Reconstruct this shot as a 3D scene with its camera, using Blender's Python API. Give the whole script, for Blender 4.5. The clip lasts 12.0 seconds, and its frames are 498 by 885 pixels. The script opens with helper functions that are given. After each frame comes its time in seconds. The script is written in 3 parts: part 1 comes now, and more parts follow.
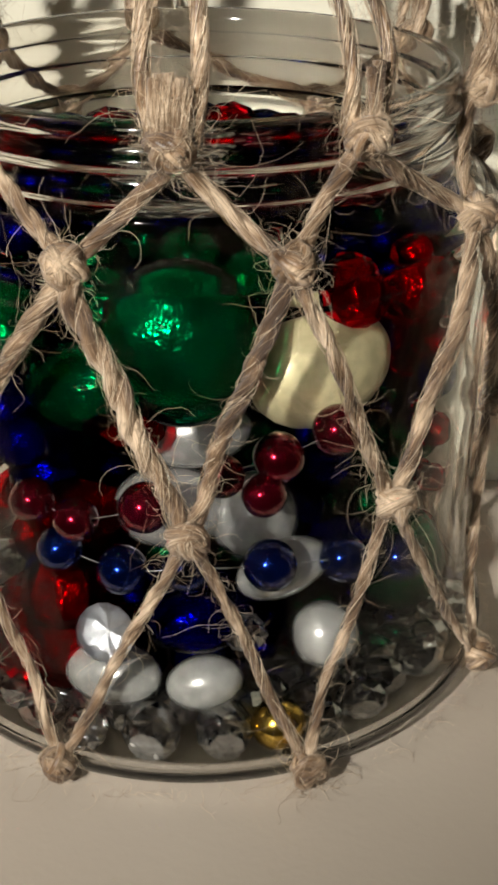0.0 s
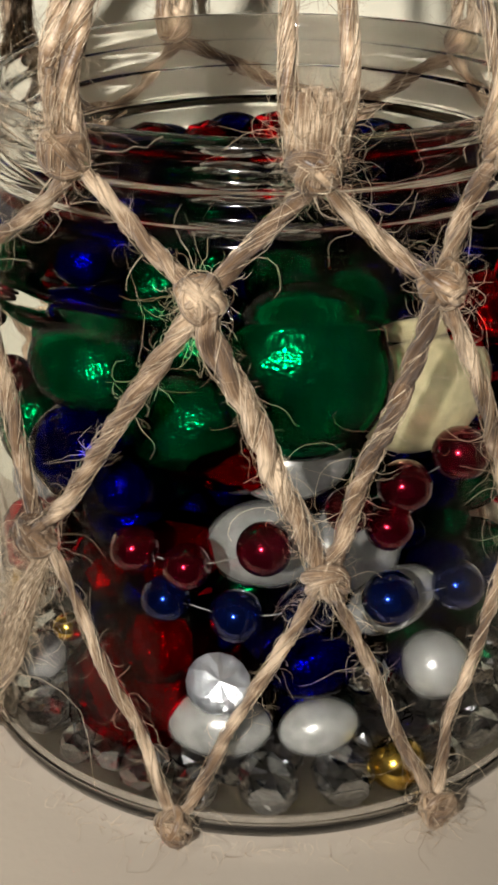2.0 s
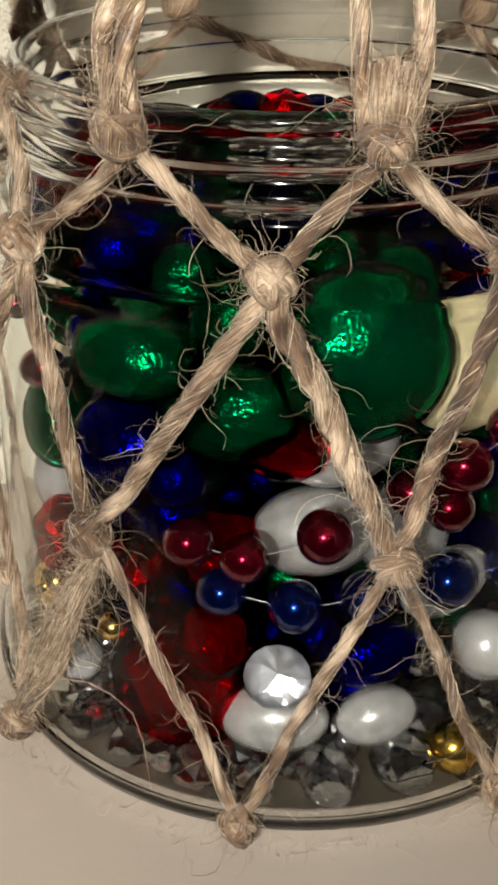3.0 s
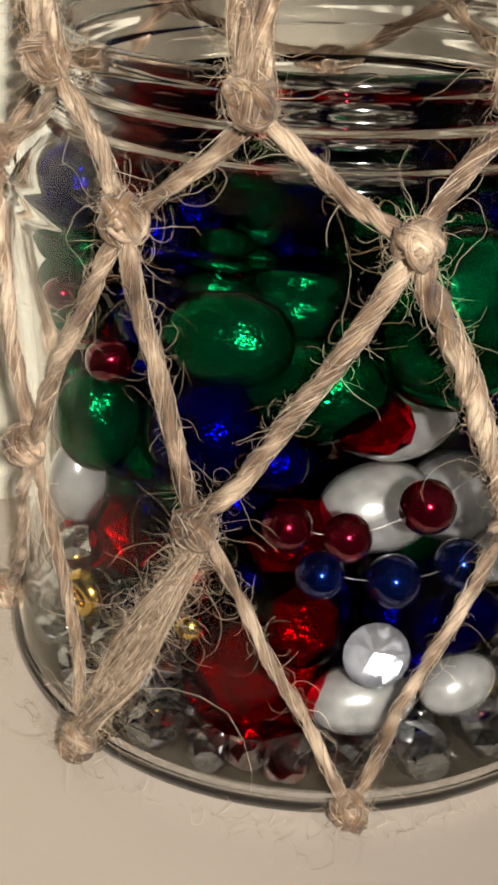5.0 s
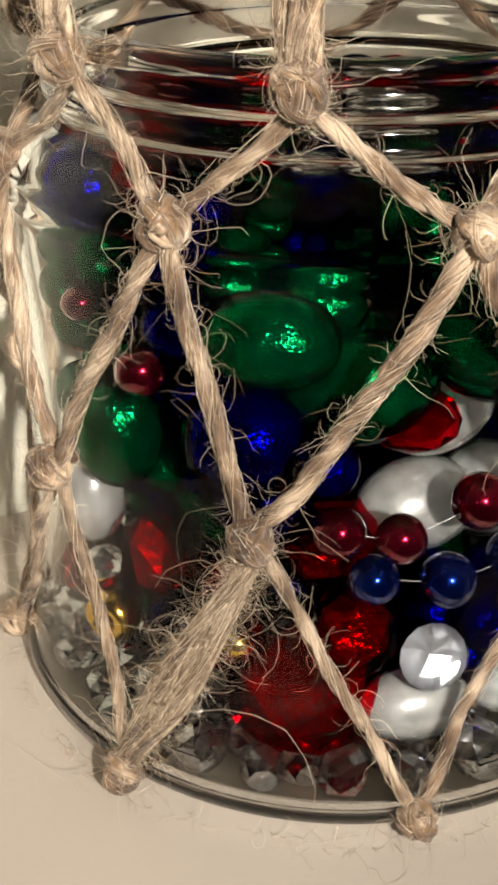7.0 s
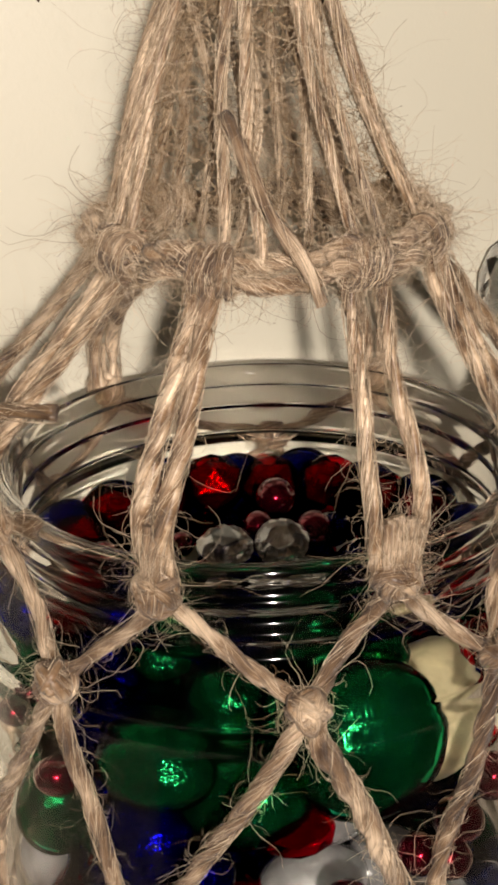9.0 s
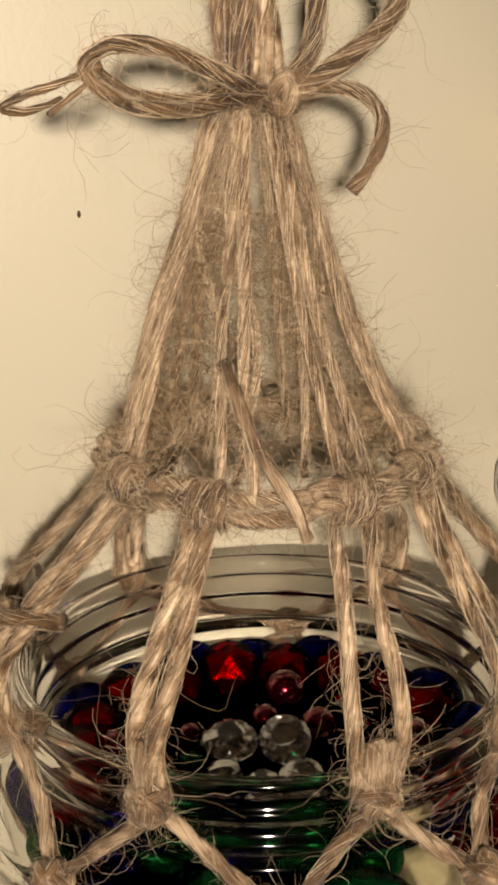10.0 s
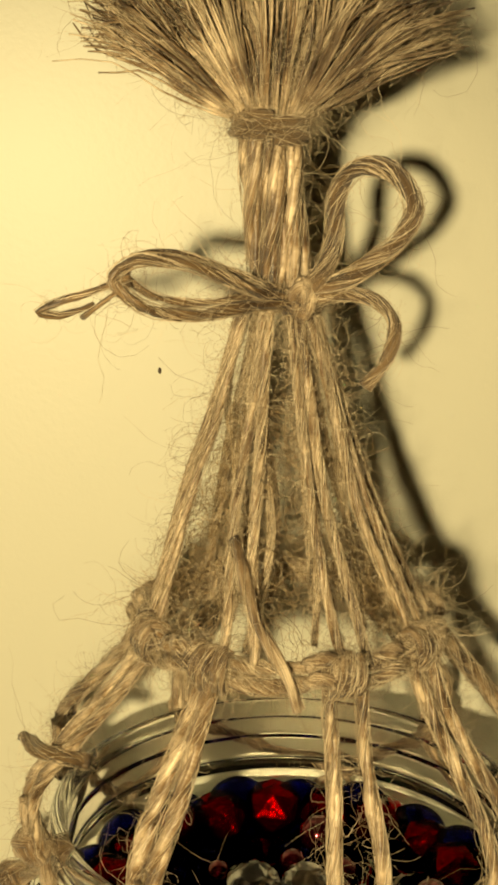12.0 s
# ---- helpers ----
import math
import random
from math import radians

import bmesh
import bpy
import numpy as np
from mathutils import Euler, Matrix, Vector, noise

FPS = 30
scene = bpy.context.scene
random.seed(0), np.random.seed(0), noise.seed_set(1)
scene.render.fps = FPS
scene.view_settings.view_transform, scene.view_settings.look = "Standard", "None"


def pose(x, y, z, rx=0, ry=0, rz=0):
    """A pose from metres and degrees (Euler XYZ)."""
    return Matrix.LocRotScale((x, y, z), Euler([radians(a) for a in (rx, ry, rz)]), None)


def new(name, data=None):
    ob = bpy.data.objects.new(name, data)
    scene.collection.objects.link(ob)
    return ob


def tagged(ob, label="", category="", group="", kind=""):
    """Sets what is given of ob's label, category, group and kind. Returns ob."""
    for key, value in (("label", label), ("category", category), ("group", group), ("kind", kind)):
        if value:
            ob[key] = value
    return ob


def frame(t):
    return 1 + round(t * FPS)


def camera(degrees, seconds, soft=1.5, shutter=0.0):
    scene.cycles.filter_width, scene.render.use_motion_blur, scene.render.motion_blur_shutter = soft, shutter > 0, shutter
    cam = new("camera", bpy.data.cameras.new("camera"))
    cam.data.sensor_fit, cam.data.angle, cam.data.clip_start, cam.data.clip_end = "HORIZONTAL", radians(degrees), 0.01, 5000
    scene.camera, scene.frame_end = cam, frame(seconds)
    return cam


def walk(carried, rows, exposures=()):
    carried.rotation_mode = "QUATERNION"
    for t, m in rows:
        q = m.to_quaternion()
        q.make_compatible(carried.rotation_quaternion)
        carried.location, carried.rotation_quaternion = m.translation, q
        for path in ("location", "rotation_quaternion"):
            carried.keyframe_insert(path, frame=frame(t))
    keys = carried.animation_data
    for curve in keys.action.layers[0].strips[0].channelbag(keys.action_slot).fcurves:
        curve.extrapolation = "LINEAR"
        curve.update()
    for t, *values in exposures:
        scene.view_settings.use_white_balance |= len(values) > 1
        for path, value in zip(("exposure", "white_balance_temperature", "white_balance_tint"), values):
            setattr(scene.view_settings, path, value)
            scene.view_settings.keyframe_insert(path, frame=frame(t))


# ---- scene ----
# ---------------------------------------------------------------- camera
cam = camera(22.17, 12.0, soft=3.2)
walk(cam, [
    (0.0, pose(0.0329, -0.1868, 0.1354, 61.32, -0.17, 7.53)),
    (0.5, pose(0.0234, -0.1834, 0.1350, 61.84, -0.10, 5.81)),
    (1.0, pose(0.0165, -0.1825, 0.1359, 61.88, -0.14, 3.76)),
    (1.5, pose(0.0071, -0.1800, 0.1348, 62.09, 0.06, 2.03)),
    (2.0, pose(-0.0018, -0.1780, 0.1342, 61.36, 0.24, 0.31)),
    (2.5, pose(-0.0095, -0.1756, 0.1330, 61.23, 0.58, -1.74)),
    (3.0, pose(-0.0193, -0.1730, 0.1322, 60.65, 0.72, -4.19)),
    (3.5, pose(-0.0396, -0.1740, 0.1230, 63.57, -0.14, -8.49)),
    (5.5, pose(-0.0688, -0.1587, 0.1267, 60.94, -0.57, -19.97)),
    (6.0, pose(-0.0732, -0.1563, 0.1258, 60.95, -0.20, -21.99)),
    (6.5, pose(-0.0772, -0.1536, 0.1255, 60.55, -0.05, -23.41)),
    (7.0, pose(-0.0794, -0.1496, 0.1250, 60.84, 0.62, -23.69)),
    (7.5, pose(-0.0763, -0.1550, 0.1306, 62.59, 0.08, -24.11)),
    (9.5, pose(-0.0448, -0.1722, 0.1802, 69.88, 1.76, -14.75)),
    (10.0, pose(-0.0424, -0.1763, 0.1862, 72.71, 1.31, -13.45)),
    (10.5, pose(-0.0390, -0.1798, 0.1896, 74.83, 0.87, -11.74)),
    (11.0, pose(-0.0323, -0.1827, 0.1929, 75.64, 0.27, -9.44)),
    (11.5, pose(-0.0282, -0.1849, 0.1968, 76.00, 0.02, -6.71)),
    (12.0, pose(-0.0227, -0.1906, 0.2005, 76.95, 0.02, -4.87)),
], exposures=[
    (0.0, 0.22, 6500, 9),
    (2.5, 0.24, 6450, 10),
    (3.5, 0.30, 6450, 11),
    (5.5, 0.54, 6450, 12),
    (7.0, 0.68, 6550, 11),
    (7.7, 0.60, 6550, 12),
    (9.4, -0.12, 7300, 17),
    (10.4, -0.24, 9100, 15),
    (11.2, -0.16, 11900, 3),
    (12.0, -0.10, 14800, -4),
])

# ---------------------------------------------------------------- light
world = bpy.data.worlds.new("dim_room")
scene.world = world
world.use_nodes = True
world.node_tree.nodes["Background"].inputs[0].default_value = (0.9, 0.8, 0.65, 1)
world.node_tree.nodes["Background"].inputs[1].default_value = 0.05


def torch(name, place, target, watts, radius, colour, degrees):
    """A small hand torch: a soft-edged beam from just behind the viewer."""
    data = bpy.data.lights.new(name, "SPOT")
    data.energy, data.shadow_soft_size, data.color = watts, radius, colour
    data.spot_size, data.spot_blend = radians(degrees), 0.75
    ob = new(name, data)
    ob.matrix_basis = Matrix.Translation(place) @ (Vector(target) - Vector(place)).to_track_quat("-Z", "Y").to_matrix().to_4x4()
    return ob


torch("torch_beam", (-0.070, -0.300, 0.199), (-0.030, 0.0, 0.105), 5.2, 0.006, (1.0, 0.955, 0.89), 66)

# ---------------------------------------------------------------- materials
MM = 0.001


def nodes_of(name):
    m = bpy.data.materials.new(name)
    m.use_nodes = True
    nt = m.node_tree
    return m, nt, nt.nodes["Principled BSDF"]


def add(nt, kind, **values):
    n = nt.nodes.new(kind)
    for key, value in values.items():
        if key in n.inputs:
            n.inputs[key].default_value = value
    return n


def ramp(nt, source, stops):
    r = nt.nodes.new("ShaderNodeValToRGB")
    while len(r.color_ramp.elements) < len(stops):
        r.color_ramp.elements.new(0.5)
    for e, (p, c) in zip(r.color_ramp.elements, stops):
        e.position, e.color = p, (*c, 1)
    nt.links.new(source, r.inputs[0])
    return r


def bump(nt, bsdf, source, strength, distance):
    b = add(nt, "ShaderNodeBump", Strength=strength, Distance=distance)
    nt.links.new(source, b.inputs["Height"])
    nt.links.new(b.outputs[0], bsdf.inputs["Normal"])
    return b


def paint(name, light, dark, scale, rough, grain):
    """A painted, faintly uneven surface."""
    m, nt, p = nodes_of(name)
    co = nt.nodes.new("ShaderNodeTexCoord")
    big = add(nt, "ShaderNodeTexNoise", Scale=scale, Detail=4.0, Roughness=0.6)
    fine = add(nt, "ShaderNodeTexNoise", Scale=grain, Detail=3.0)
    for n in (big, fine):
        nt.links.new(co.outputs["Object"], n.inputs["Vector"])
    r = ramp(nt, big.outputs["Fac"], [(0.3, dark), (0.7, light)])
    nt.links.new(r.outputs[0], p.inputs["Base Color"])
    p.inputs["Roughness"].default_value = rough
    bump(nt, p, fine.outputs["Fac"], 0.12, 0.0004)
    return m


def jute(name, light, mid, dark):
    """Jute fibre: streaks that run along the yarn, in UV (metres along, turns round)."""
    m, nt, p = nodes_of(name)
    uv = nt.nodes.new("ShaderNodeUVMap")
    mp = add(nt, "ShaderNodeMapping")
    mp.inputs["Scale"].default_value = (150, 13, 1)
    st = add(nt, "ShaderNodeTexNoise", Scale=1.0, Detail=5.0, Roughness=0.7)
    nt.links.new(uv.outputs[0], mp.inputs["Vector"])
    nt.links.new(mp.outputs[0], st.inputs["Vector"])
    co = nt.nodes.new("ShaderNodeTexCoord")
    blot = add(nt, "ShaderNodeTexNoise", Scale=140.0, Detail=2.0)
    nt.links.new(co.outputs["Object"], blot.inputs["Vector"])
    mix = nt.nodes.new("ShaderNodeMath")
    mix.operation = "MULTIPLY_ADD"
    mix.inputs[1].default_value = 0.75
    nt.links.new(blot.outputs["Fac"], mix.inputs[0])
    sc = nt.nodes.new("ShaderNodeMath")
    sc.operation = "MULTIPLY"
    sc.inputs[1].default_value = 0.6
    nt.links.new(st.outputs["Fac"], sc.inputs[0])
    nt.links.new(sc.outputs[0], mix.inputs[2])
    r = ramp(nt, mix.outputs[0], [(0.53, dark), (0.66, mid), (0.80, light)])
    info = nt.nodes.new("ShaderNodeObjectInfo")
    tone = ramp(nt, info.outputs["Random"], [(0.0, (0.74, 0.70, 0.66)), (1.0, (1.0, 1.0, 1.0))])
    each = nt.nodes.new("ShaderNodeMixRGB")
    each.blend_type = "MULTIPLY"
    each.inputs[0].default_value = 1.0
    nt.links.new(r.outputs[0], each.inputs[1])
    nt.links.new(tone.outputs[0], each.inputs[2])
    nt.links.new(each.outputs[0], p.inputs["Base Color"])
    p.inputs["Roughness"].default_value = 0.45
    p.inputs["Specular IOR Level"].default_value = 0.5
    p.inputs["Sheen Weight"].default_value = 0.15
    bump(nt, p, st.outputs["Fac"], 0.8, 0.0005)
    return m


def hair(name, light, dark):
    m, nt, p = nodes_of(name)
    g = nt.nodes.new("ShaderNodeNewGeometry")
    r = ramp(nt, g.outputs["Random Per Island"], [(0.0, dark), (1.0, light)])
    nt.links.new(r.outputs[0], p.inputs["Base Color"])
    p.inputs["Roughness"].default_value = 0.42
    p.inputs["Specular IOR Level"].default_value = 0.5
    return m


def glassy(name, colour, rough=0.0, transmission=1.0, ior=1.45):
    m, nt, p = nodes_of(name)
    p.inputs["Base Color"].default_value = (*colour, 1)
    p.inputs["Roughness"].default_value = rough
    p.inputs["Transmission Weight"].default_value = transmission
    p.inputs["IOR"].default_value = ior
    return m


def tinted(name, colour, rough, ior):
    """Clear coloured acrylic or glass: tints what shines through, gloss by Fresnel."""
    m, nt, p = nodes_of(name)
    nt.nodes.remove(p)
    see = add(nt, "ShaderNodeBsdfTransparent", Color=(*colour, 1))
    gloss = add(nt, "ShaderNodeBsdfGlossy", Roughness=rough)
    fres = add(nt, "ShaderNodeFresnel", IOR=ior)
    mix = nt.nodes.new("ShaderNodeMixShader")
    nt.links.new(fres.outputs[0], mix.inputs[0])
    nt.links.new(see.outputs[0], mix.inputs[1])
    nt.links.new(gloss.outputs[0], mix.inputs[2])
    nt.links.new(mix.outputs[0], nt.nodes["Material Output"].inputs["Surface"])
    return m


def core_glint(name, colour, rough, scale):
    """An uneven reflective core, added for the glow and glints inside a gem."""
    m, nt, p = nodes_of(name)
    co = nt.nodes.new("ShaderNodeTexCoord")
    n = add(nt, "ShaderNodeTexNoise", Scale=scale * 0.02, Detail=3.0, Roughness=0.65)
    nt.links.new(co.outputs["Object"], n.inputs["Vector"])
    r = ramp(nt, n.outputs["Fac"], [(0.3, tuple(c * 0.35 for c in colour)), (0.7, colour)])
    nt.links.new(r.outputs[0], p.inputs["Base Color"])
    p.inputs["Metallic"].default_value = 0.92
    p.inputs["Roughness"].default_value = rough
    bump(nt, p, n.outputs["Fac"], 0.5, 0.0016)
    return m


def shiny(name, colour, metal, rough, coat=1.0):
    m, nt, p = nodes_of(name)
    p.inputs["Base Color"].default_value = (*colour, 1)
    p.inputs["Metallic"].default_value = metal
    p.inputs["Roughness"].default_value = rough
    p.inputs["Coat Weight"].default_value = coat
    p.inputs["Coat Roughness"].default_value = 0.04
    co = nt.nodes.new("ShaderNodeTexCoord")
    n = add(nt, "ShaderNodeTexNoise", Scale=420.0, Detail=4.0)
    nt.links.new(co.outputs["Object"], n.inputs["Vector"])
    lo = tuple(c * 0.75 for c in colour)
    r = ramp(nt, n.outputs["Fac"], [(0.35, lo), (0.65, colour)])
    nt.links.new(r.outputs[0], p.inputs["Base Color"])
    bump(nt, p, n.outputs["Fac"], 0.06, 0.0003)
    return m


WALL = paint("cream_wall_paint", (0.80, 0.76, 0.61), (0.76, 0.72, 0.57), 6.0, 0.45, 900.0)
TABLE = paint("beige_table_paint", (0.52, 0.45, 0.365), (0.475, 0.40, 0.325), 8.0, 0.5, 700.0)
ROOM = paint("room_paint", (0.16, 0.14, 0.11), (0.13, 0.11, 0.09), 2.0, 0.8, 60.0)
WOOD = paint("floor_wood", (0.20, 0.12, 0.07), (0.14, 0.08, 0.05), 5.0, 0.5, 90.0)
MARK = shiny("dark_mark", (0.08, 0.05, 0.03), 0.0, 0.6, 0.0)
SCUFF = shiny("grey_scuff", (0.52, 0.51, 0.47), 0.0, 0.6, 0.0)
JUTE = jute("jute_twine", (0.84, 0.65, 0.45), (0.275, 0.17, 0.092), (0.065, 0.033, 0.015))
# brown frayed jute, also the shaded copy of the twine
JUTE_DARK = jute("jute_frayed_and_shaded", (0.29, 0.18, 0.095), (0.155, 0.092, 0.045), (0.055, 0.028, 0.012))
HAIR = hair("jute_fibre", (0.90, 0.74, 0.54), (0.24, 0.145, 0.072))
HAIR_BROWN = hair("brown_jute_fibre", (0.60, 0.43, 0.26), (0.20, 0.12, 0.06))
GLASS = glassy("clear_jar_glass", (0.955, 0.962, 0.945), 0.0, 1.0, 1.18)
# grey tint stands in for the contact shade beneath the jar
BASE_GLASS = glassy("shade_tinted_base_glass", (0.52, 0.51, 0.48), 0.05, 1.0, 1.42)
CRYSTAL = glassy("clear_crystal", (0.97, 0.98, 1.0), 0.035, 1.0, 1.6)
CRYSTAL.node_tree.nodes["Principled BSDF"].inputs["Metallic"].default_value = 0.28
NECK_GLASS = glassy("worn_neck_glass", (0.95, 0.93, 0.90), 0.06, 1.0, 1.36)
CLEAR_SHELL = tinted("clear_cut_glass", (0.96, 0.97, 0.98), 0.0, 1.6)
RED_GEM = tinted("red_acrylic", (0.80, 0.012, 0.075), 0.02, 1.08)
GREEN_GEM = tinted("green_glass", (0.02, 0.70, 0.46), 0.02, 1.12)
BLUE_GEM = tinted("cobalt_glass", (0.02, 0.07, 0.70), 0.02, 1.12)
RED_CORE = core_glint("red_glint_core", (0.32, 0.001, 0.028), 0.18, 260.0)
GREEN_CORE = core_glint("green_glint_core", (0.001, 0.19, 0.110), 0.20, 240.0)
BLUE_CORE = core_glint("blue_glint_core", (0.002, 0.009, 0.15), 0.16, 200.0)
RED_BEAD = shiny("red_lacquer_bead", (0.16, 0.002, 0.011), 0.95, 0.13)
BLUE_BEAD = shiny("blue_lacquer_bead", (0.002, 0.013, 0.13), 0.95, 0.13)
PEARL = shiny("white_pearl", (0.28, 0.275, 0.262), 0.45, 0.25, 1.0)
CREAM = shiny("cream_foil", (0.66, 0.58, 0.34), 0.45, 0.34, 0.2)
FOIL = shiny("silver_foil_back", (0.80, 0.80, 0.83), 1.0, 0.34, 0.0)
GOLD = shiny("gold_metal", (0.78, 0.50, 0.09), 1.0, 0.16, 0.3)


# ---------------------------------------------------------------- mesh helpers
def mesh_from(name, verts, faces, uvs=None, smooth=True):
    me = bpy.data.meshes.new(name)
    me.from_pydata([tuple(v) for v in verts], [], faces)
    if smooth:
        me.polygons.foreach_set("use_smooth", [True] * len(me.polygons))
    if uvs is not None:
        layer = me.uv_layers.new(name="UVMap")
        idx = np.empty(len(me.loops), dtype=np.int32)
        me.loops.foreach_get("vertex_index", idx)
        layer.data.foreach_set("uv", np.asarray(uvs, dtype=np.float32)[idx].ravel())
    me.update()
    return me


def put(name, me, material, parent=None, label=""):
    ob = new(name, me)
    me.materials.clear()
    me.materials.append(material)
    if parent is not None:
        ob.parent = parent
    if label:
        tagged(ob, label)
    return ob


def part(name, bm, material, parent, label=""):
    me = bpy.data.meshes.new(name)
    bm.to_mesh(me)
    bm.free()
    return put(name, me, material, parent, label)


def thing(name, label, category, group="", kind=""):
    return tagged(new(name), label, category, group, kind)


def turned(name, strips, n=128):
    """Turns open profiles of (radius, height) round z into one skin."""
    verts, faces = [], []
    for profile in strips:
        k, o = len(profile), len(verts)
        for i in range(n):
            a = 2 * math.pi * i / n
            verts += [(r * math.sin(a), -r * math.cos(a), z) for r, z in profile]
        for i in range(n):
            j = (i + 1) % n
            faces += [(o + i * k + q, o + j * k + q, o + j * k + q + 1, o + i * k + q + 1) for q in range(k - 1)]
    return mesh_from(name, verts, faces)


def lathe(name, profile, n=96, smooth=True):
    """Turns a closed profile of (radius, height) round z."""
    verts, faces = [], []
    k = len(profile)
    for i in range(n):
        a = 2 * math.pi * i / n
        for r, z in profile:
            verts.append((r * math.sin(a), -r * math.cos(a), z))
    for i in range(n):
        j = (i + 1) % n
        for q in range(k):
            w = (q + 1) % k
            faces.append((i * k + q, j * k + q, j * k + w, i * k + w))
    return mesh_from(name, verts, faces, None, smooth)


def box_bm(x0, x1, y0, y1, z0, z1, bevel=0.0):
    bm = bmesh.new()
    bmesh.ops.create_cube(bm, size=1.0)
    for v in bm.verts:
        v.co = Vector(((x0 + x1) / 2 + v.co.x * (x1 - x0), (y0 + y1) / 2 + v.co.y * (y1 - y0), (z0 + z1) / 2 + v.co.z * (z1 - z0)))
    if bevel:
        bmesh.ops.bevel(bm, geom=bm.edges[:], offset=bevel, segments=3, affect="EDGES")
    return bm


def smooth_path(points, step):
    """A Catmull-Rom curve through the points, in even steps."""
    p = np.asarray(points, dtype=float)
    p = np.vstack([2 * p[0] - p[1], p, 2 * p[-1] - p[-2]])
    out = []
    for i in range(1, len(p) - 2):
        n = max(2, int(np.linalg.norm(p[i + 1] - p[i]) / step))
        for q in range(n):
            t = q / n
            out.append(0.5 * (2 * p[i] + (p[i + 1] - p[i - 1]) * t + (2 * p[i - 1] - 5 * p[i] + 4 * p[i + 1] - p[i + 2]) * t * t
                              + (3 * p[i] - p[i - 1] - 3 * p[i + 1] + p[i + 2]) * t ** 3))
    out.append(p[-2])
    return np.array(out)


def frames_along(path):
    """Tangents and two normals that turn as little as they can."""
    tan = np.gradient(path, axis=0)
    tan /= np.linalg.norm(tan, axis=1)[:, None] + 1e-12
    ref = np.array([0.0, 0, 1]) if abs(tan[0][2]) < 0.9 else np.array([1.0, 0, 0])
    n = np.cross(tan[0], ref)
    n /= np.linalg.norm(n)
    ns = []
    for t in tan:
        n = n - t * np.dot(n, t)
        n /= np.linalg.norm(n) + 1e-12
        ns.append(n)
    ns = np.array(ns)
    return tan, ns, np.cross(tan, ns)


def tube(path, radii, sides, uv0=0.0, uneven=0.0):
    """Verts, faces and uvs of a round tube with capped ends."""
    tan, n1, n2 = frames_along(path)
    k = len(path)
    ang = np.linspace(0, 2 * math.pi, sides, endpoint=False)
    ring = np.cos(ang)[None, :, None] * n1[:, None, :] + np.sin(ang)[None, :, None] * n2[:, None, :]
    if uneven:
        ring = ring * (1 + RNG.normal(0, uneven, (k, sides)))[:, :, None]
    verts = (path[:, None, :] + ring * np.asarray(radii)[:, None, None]).reshape(-1, 3)
    length = np.concatenate([[0], np.cumsum(np.linalg.norm(np.diff(path, axis=0), axis=1))])
    uv = np.stack([np.repeat(length + uv0, sides), np.tile(np.abs(np.linspace(-1, 1, sides, endpoint=False)), k)], 1)
    faces = []
    for i in range(k - 1):
        for j in range(sides):
            m = (j + 1) % sides
            faces.append((i * sides + j, i * sides + m, (i + 1) * sides + m, (i + 1) * sides + j))
    faces.append(tuple(range(sides - 1, -1, -1)))
    faces.append(tuple(range((k - 1) * sides, k * sides)))
    return verts, faces, uv


class Bundle:
    """Collects tubes into one mesh."""

    def __init__(self):
        self.v, self.f, self.u, self.n = [], [], [], 0

    def add(self, verts, faces, uv):
        self.v.append(verts)
        self.u.append(uv)
        self.f += [tuple(i + self.n for i in f) for f in faces]
        self.n += len(verts)

    def mesh(self, name):
        return mesh_from(name, np.concatenate(self.v), self.f, np.concatenate(self.u))


RNG = np.random.default_rng(7)
PATHS = []          # (path, radius, how hairy, twist) of every cord, for the fuzz


def twisted(bundle, path, radius, plies=3, pitch=0.011, sides=8, loose=0.12, fuzz=1.0):
    """A cord of twisted plies along a path."""
    tan, n1, n2 = frames_along(path)
    length = np.concatenate([[0], np.cumsum(np.linalg.norm(np.diff(path, axis=0), axis=1))])
    phase = RNG.uniform(0, 6.28)
    pitch = pitch * RNG.uniform(1.25, 1.75)
    ends = np.clip(np.minimum(length, length[-1] - length) / 0.004, 0, 1)
    sway = radius * 0.22 * ends
    path = path + (sway * np.sin(length / 0.0031 + phase))[:, None] * n1 + (sway * np.sin(length / 0.0047 + 2.3 * phase))[:, None] * n2
    wob = 1 + loose * np.sin(length / 0.006 + phase) + loose * 0.7 * np.sin(length / 0.0027 + 2 * phase)
    for q in range(plies):
        a = phase + 2 * math.pi * q / plies + 2 * math.pi * length / pitch
        off = radius * (0.50 if plies > 2 else 0.33) * wob
        centre = path + (np.cos(a) * off)[:, None] * n1 + (np.sin(a) * off)[:, None] * n2
        slub = RNG.uniform(-1, 1) * np.sin(length / 0.004 + q * 2 + phase) + 0.7 * np.sin(length / 0.0093 + 3 * phase + q)
        r = radius * (0.56 if plies > 2 else 0.68) * (1 + loose * slub)
        bundle.add(*tube(centre, r, sides, RNG.uniform(0, 5), 0.07))
    PATHS.append((path, radius, fuzz, 2 * math.pi / pitch))


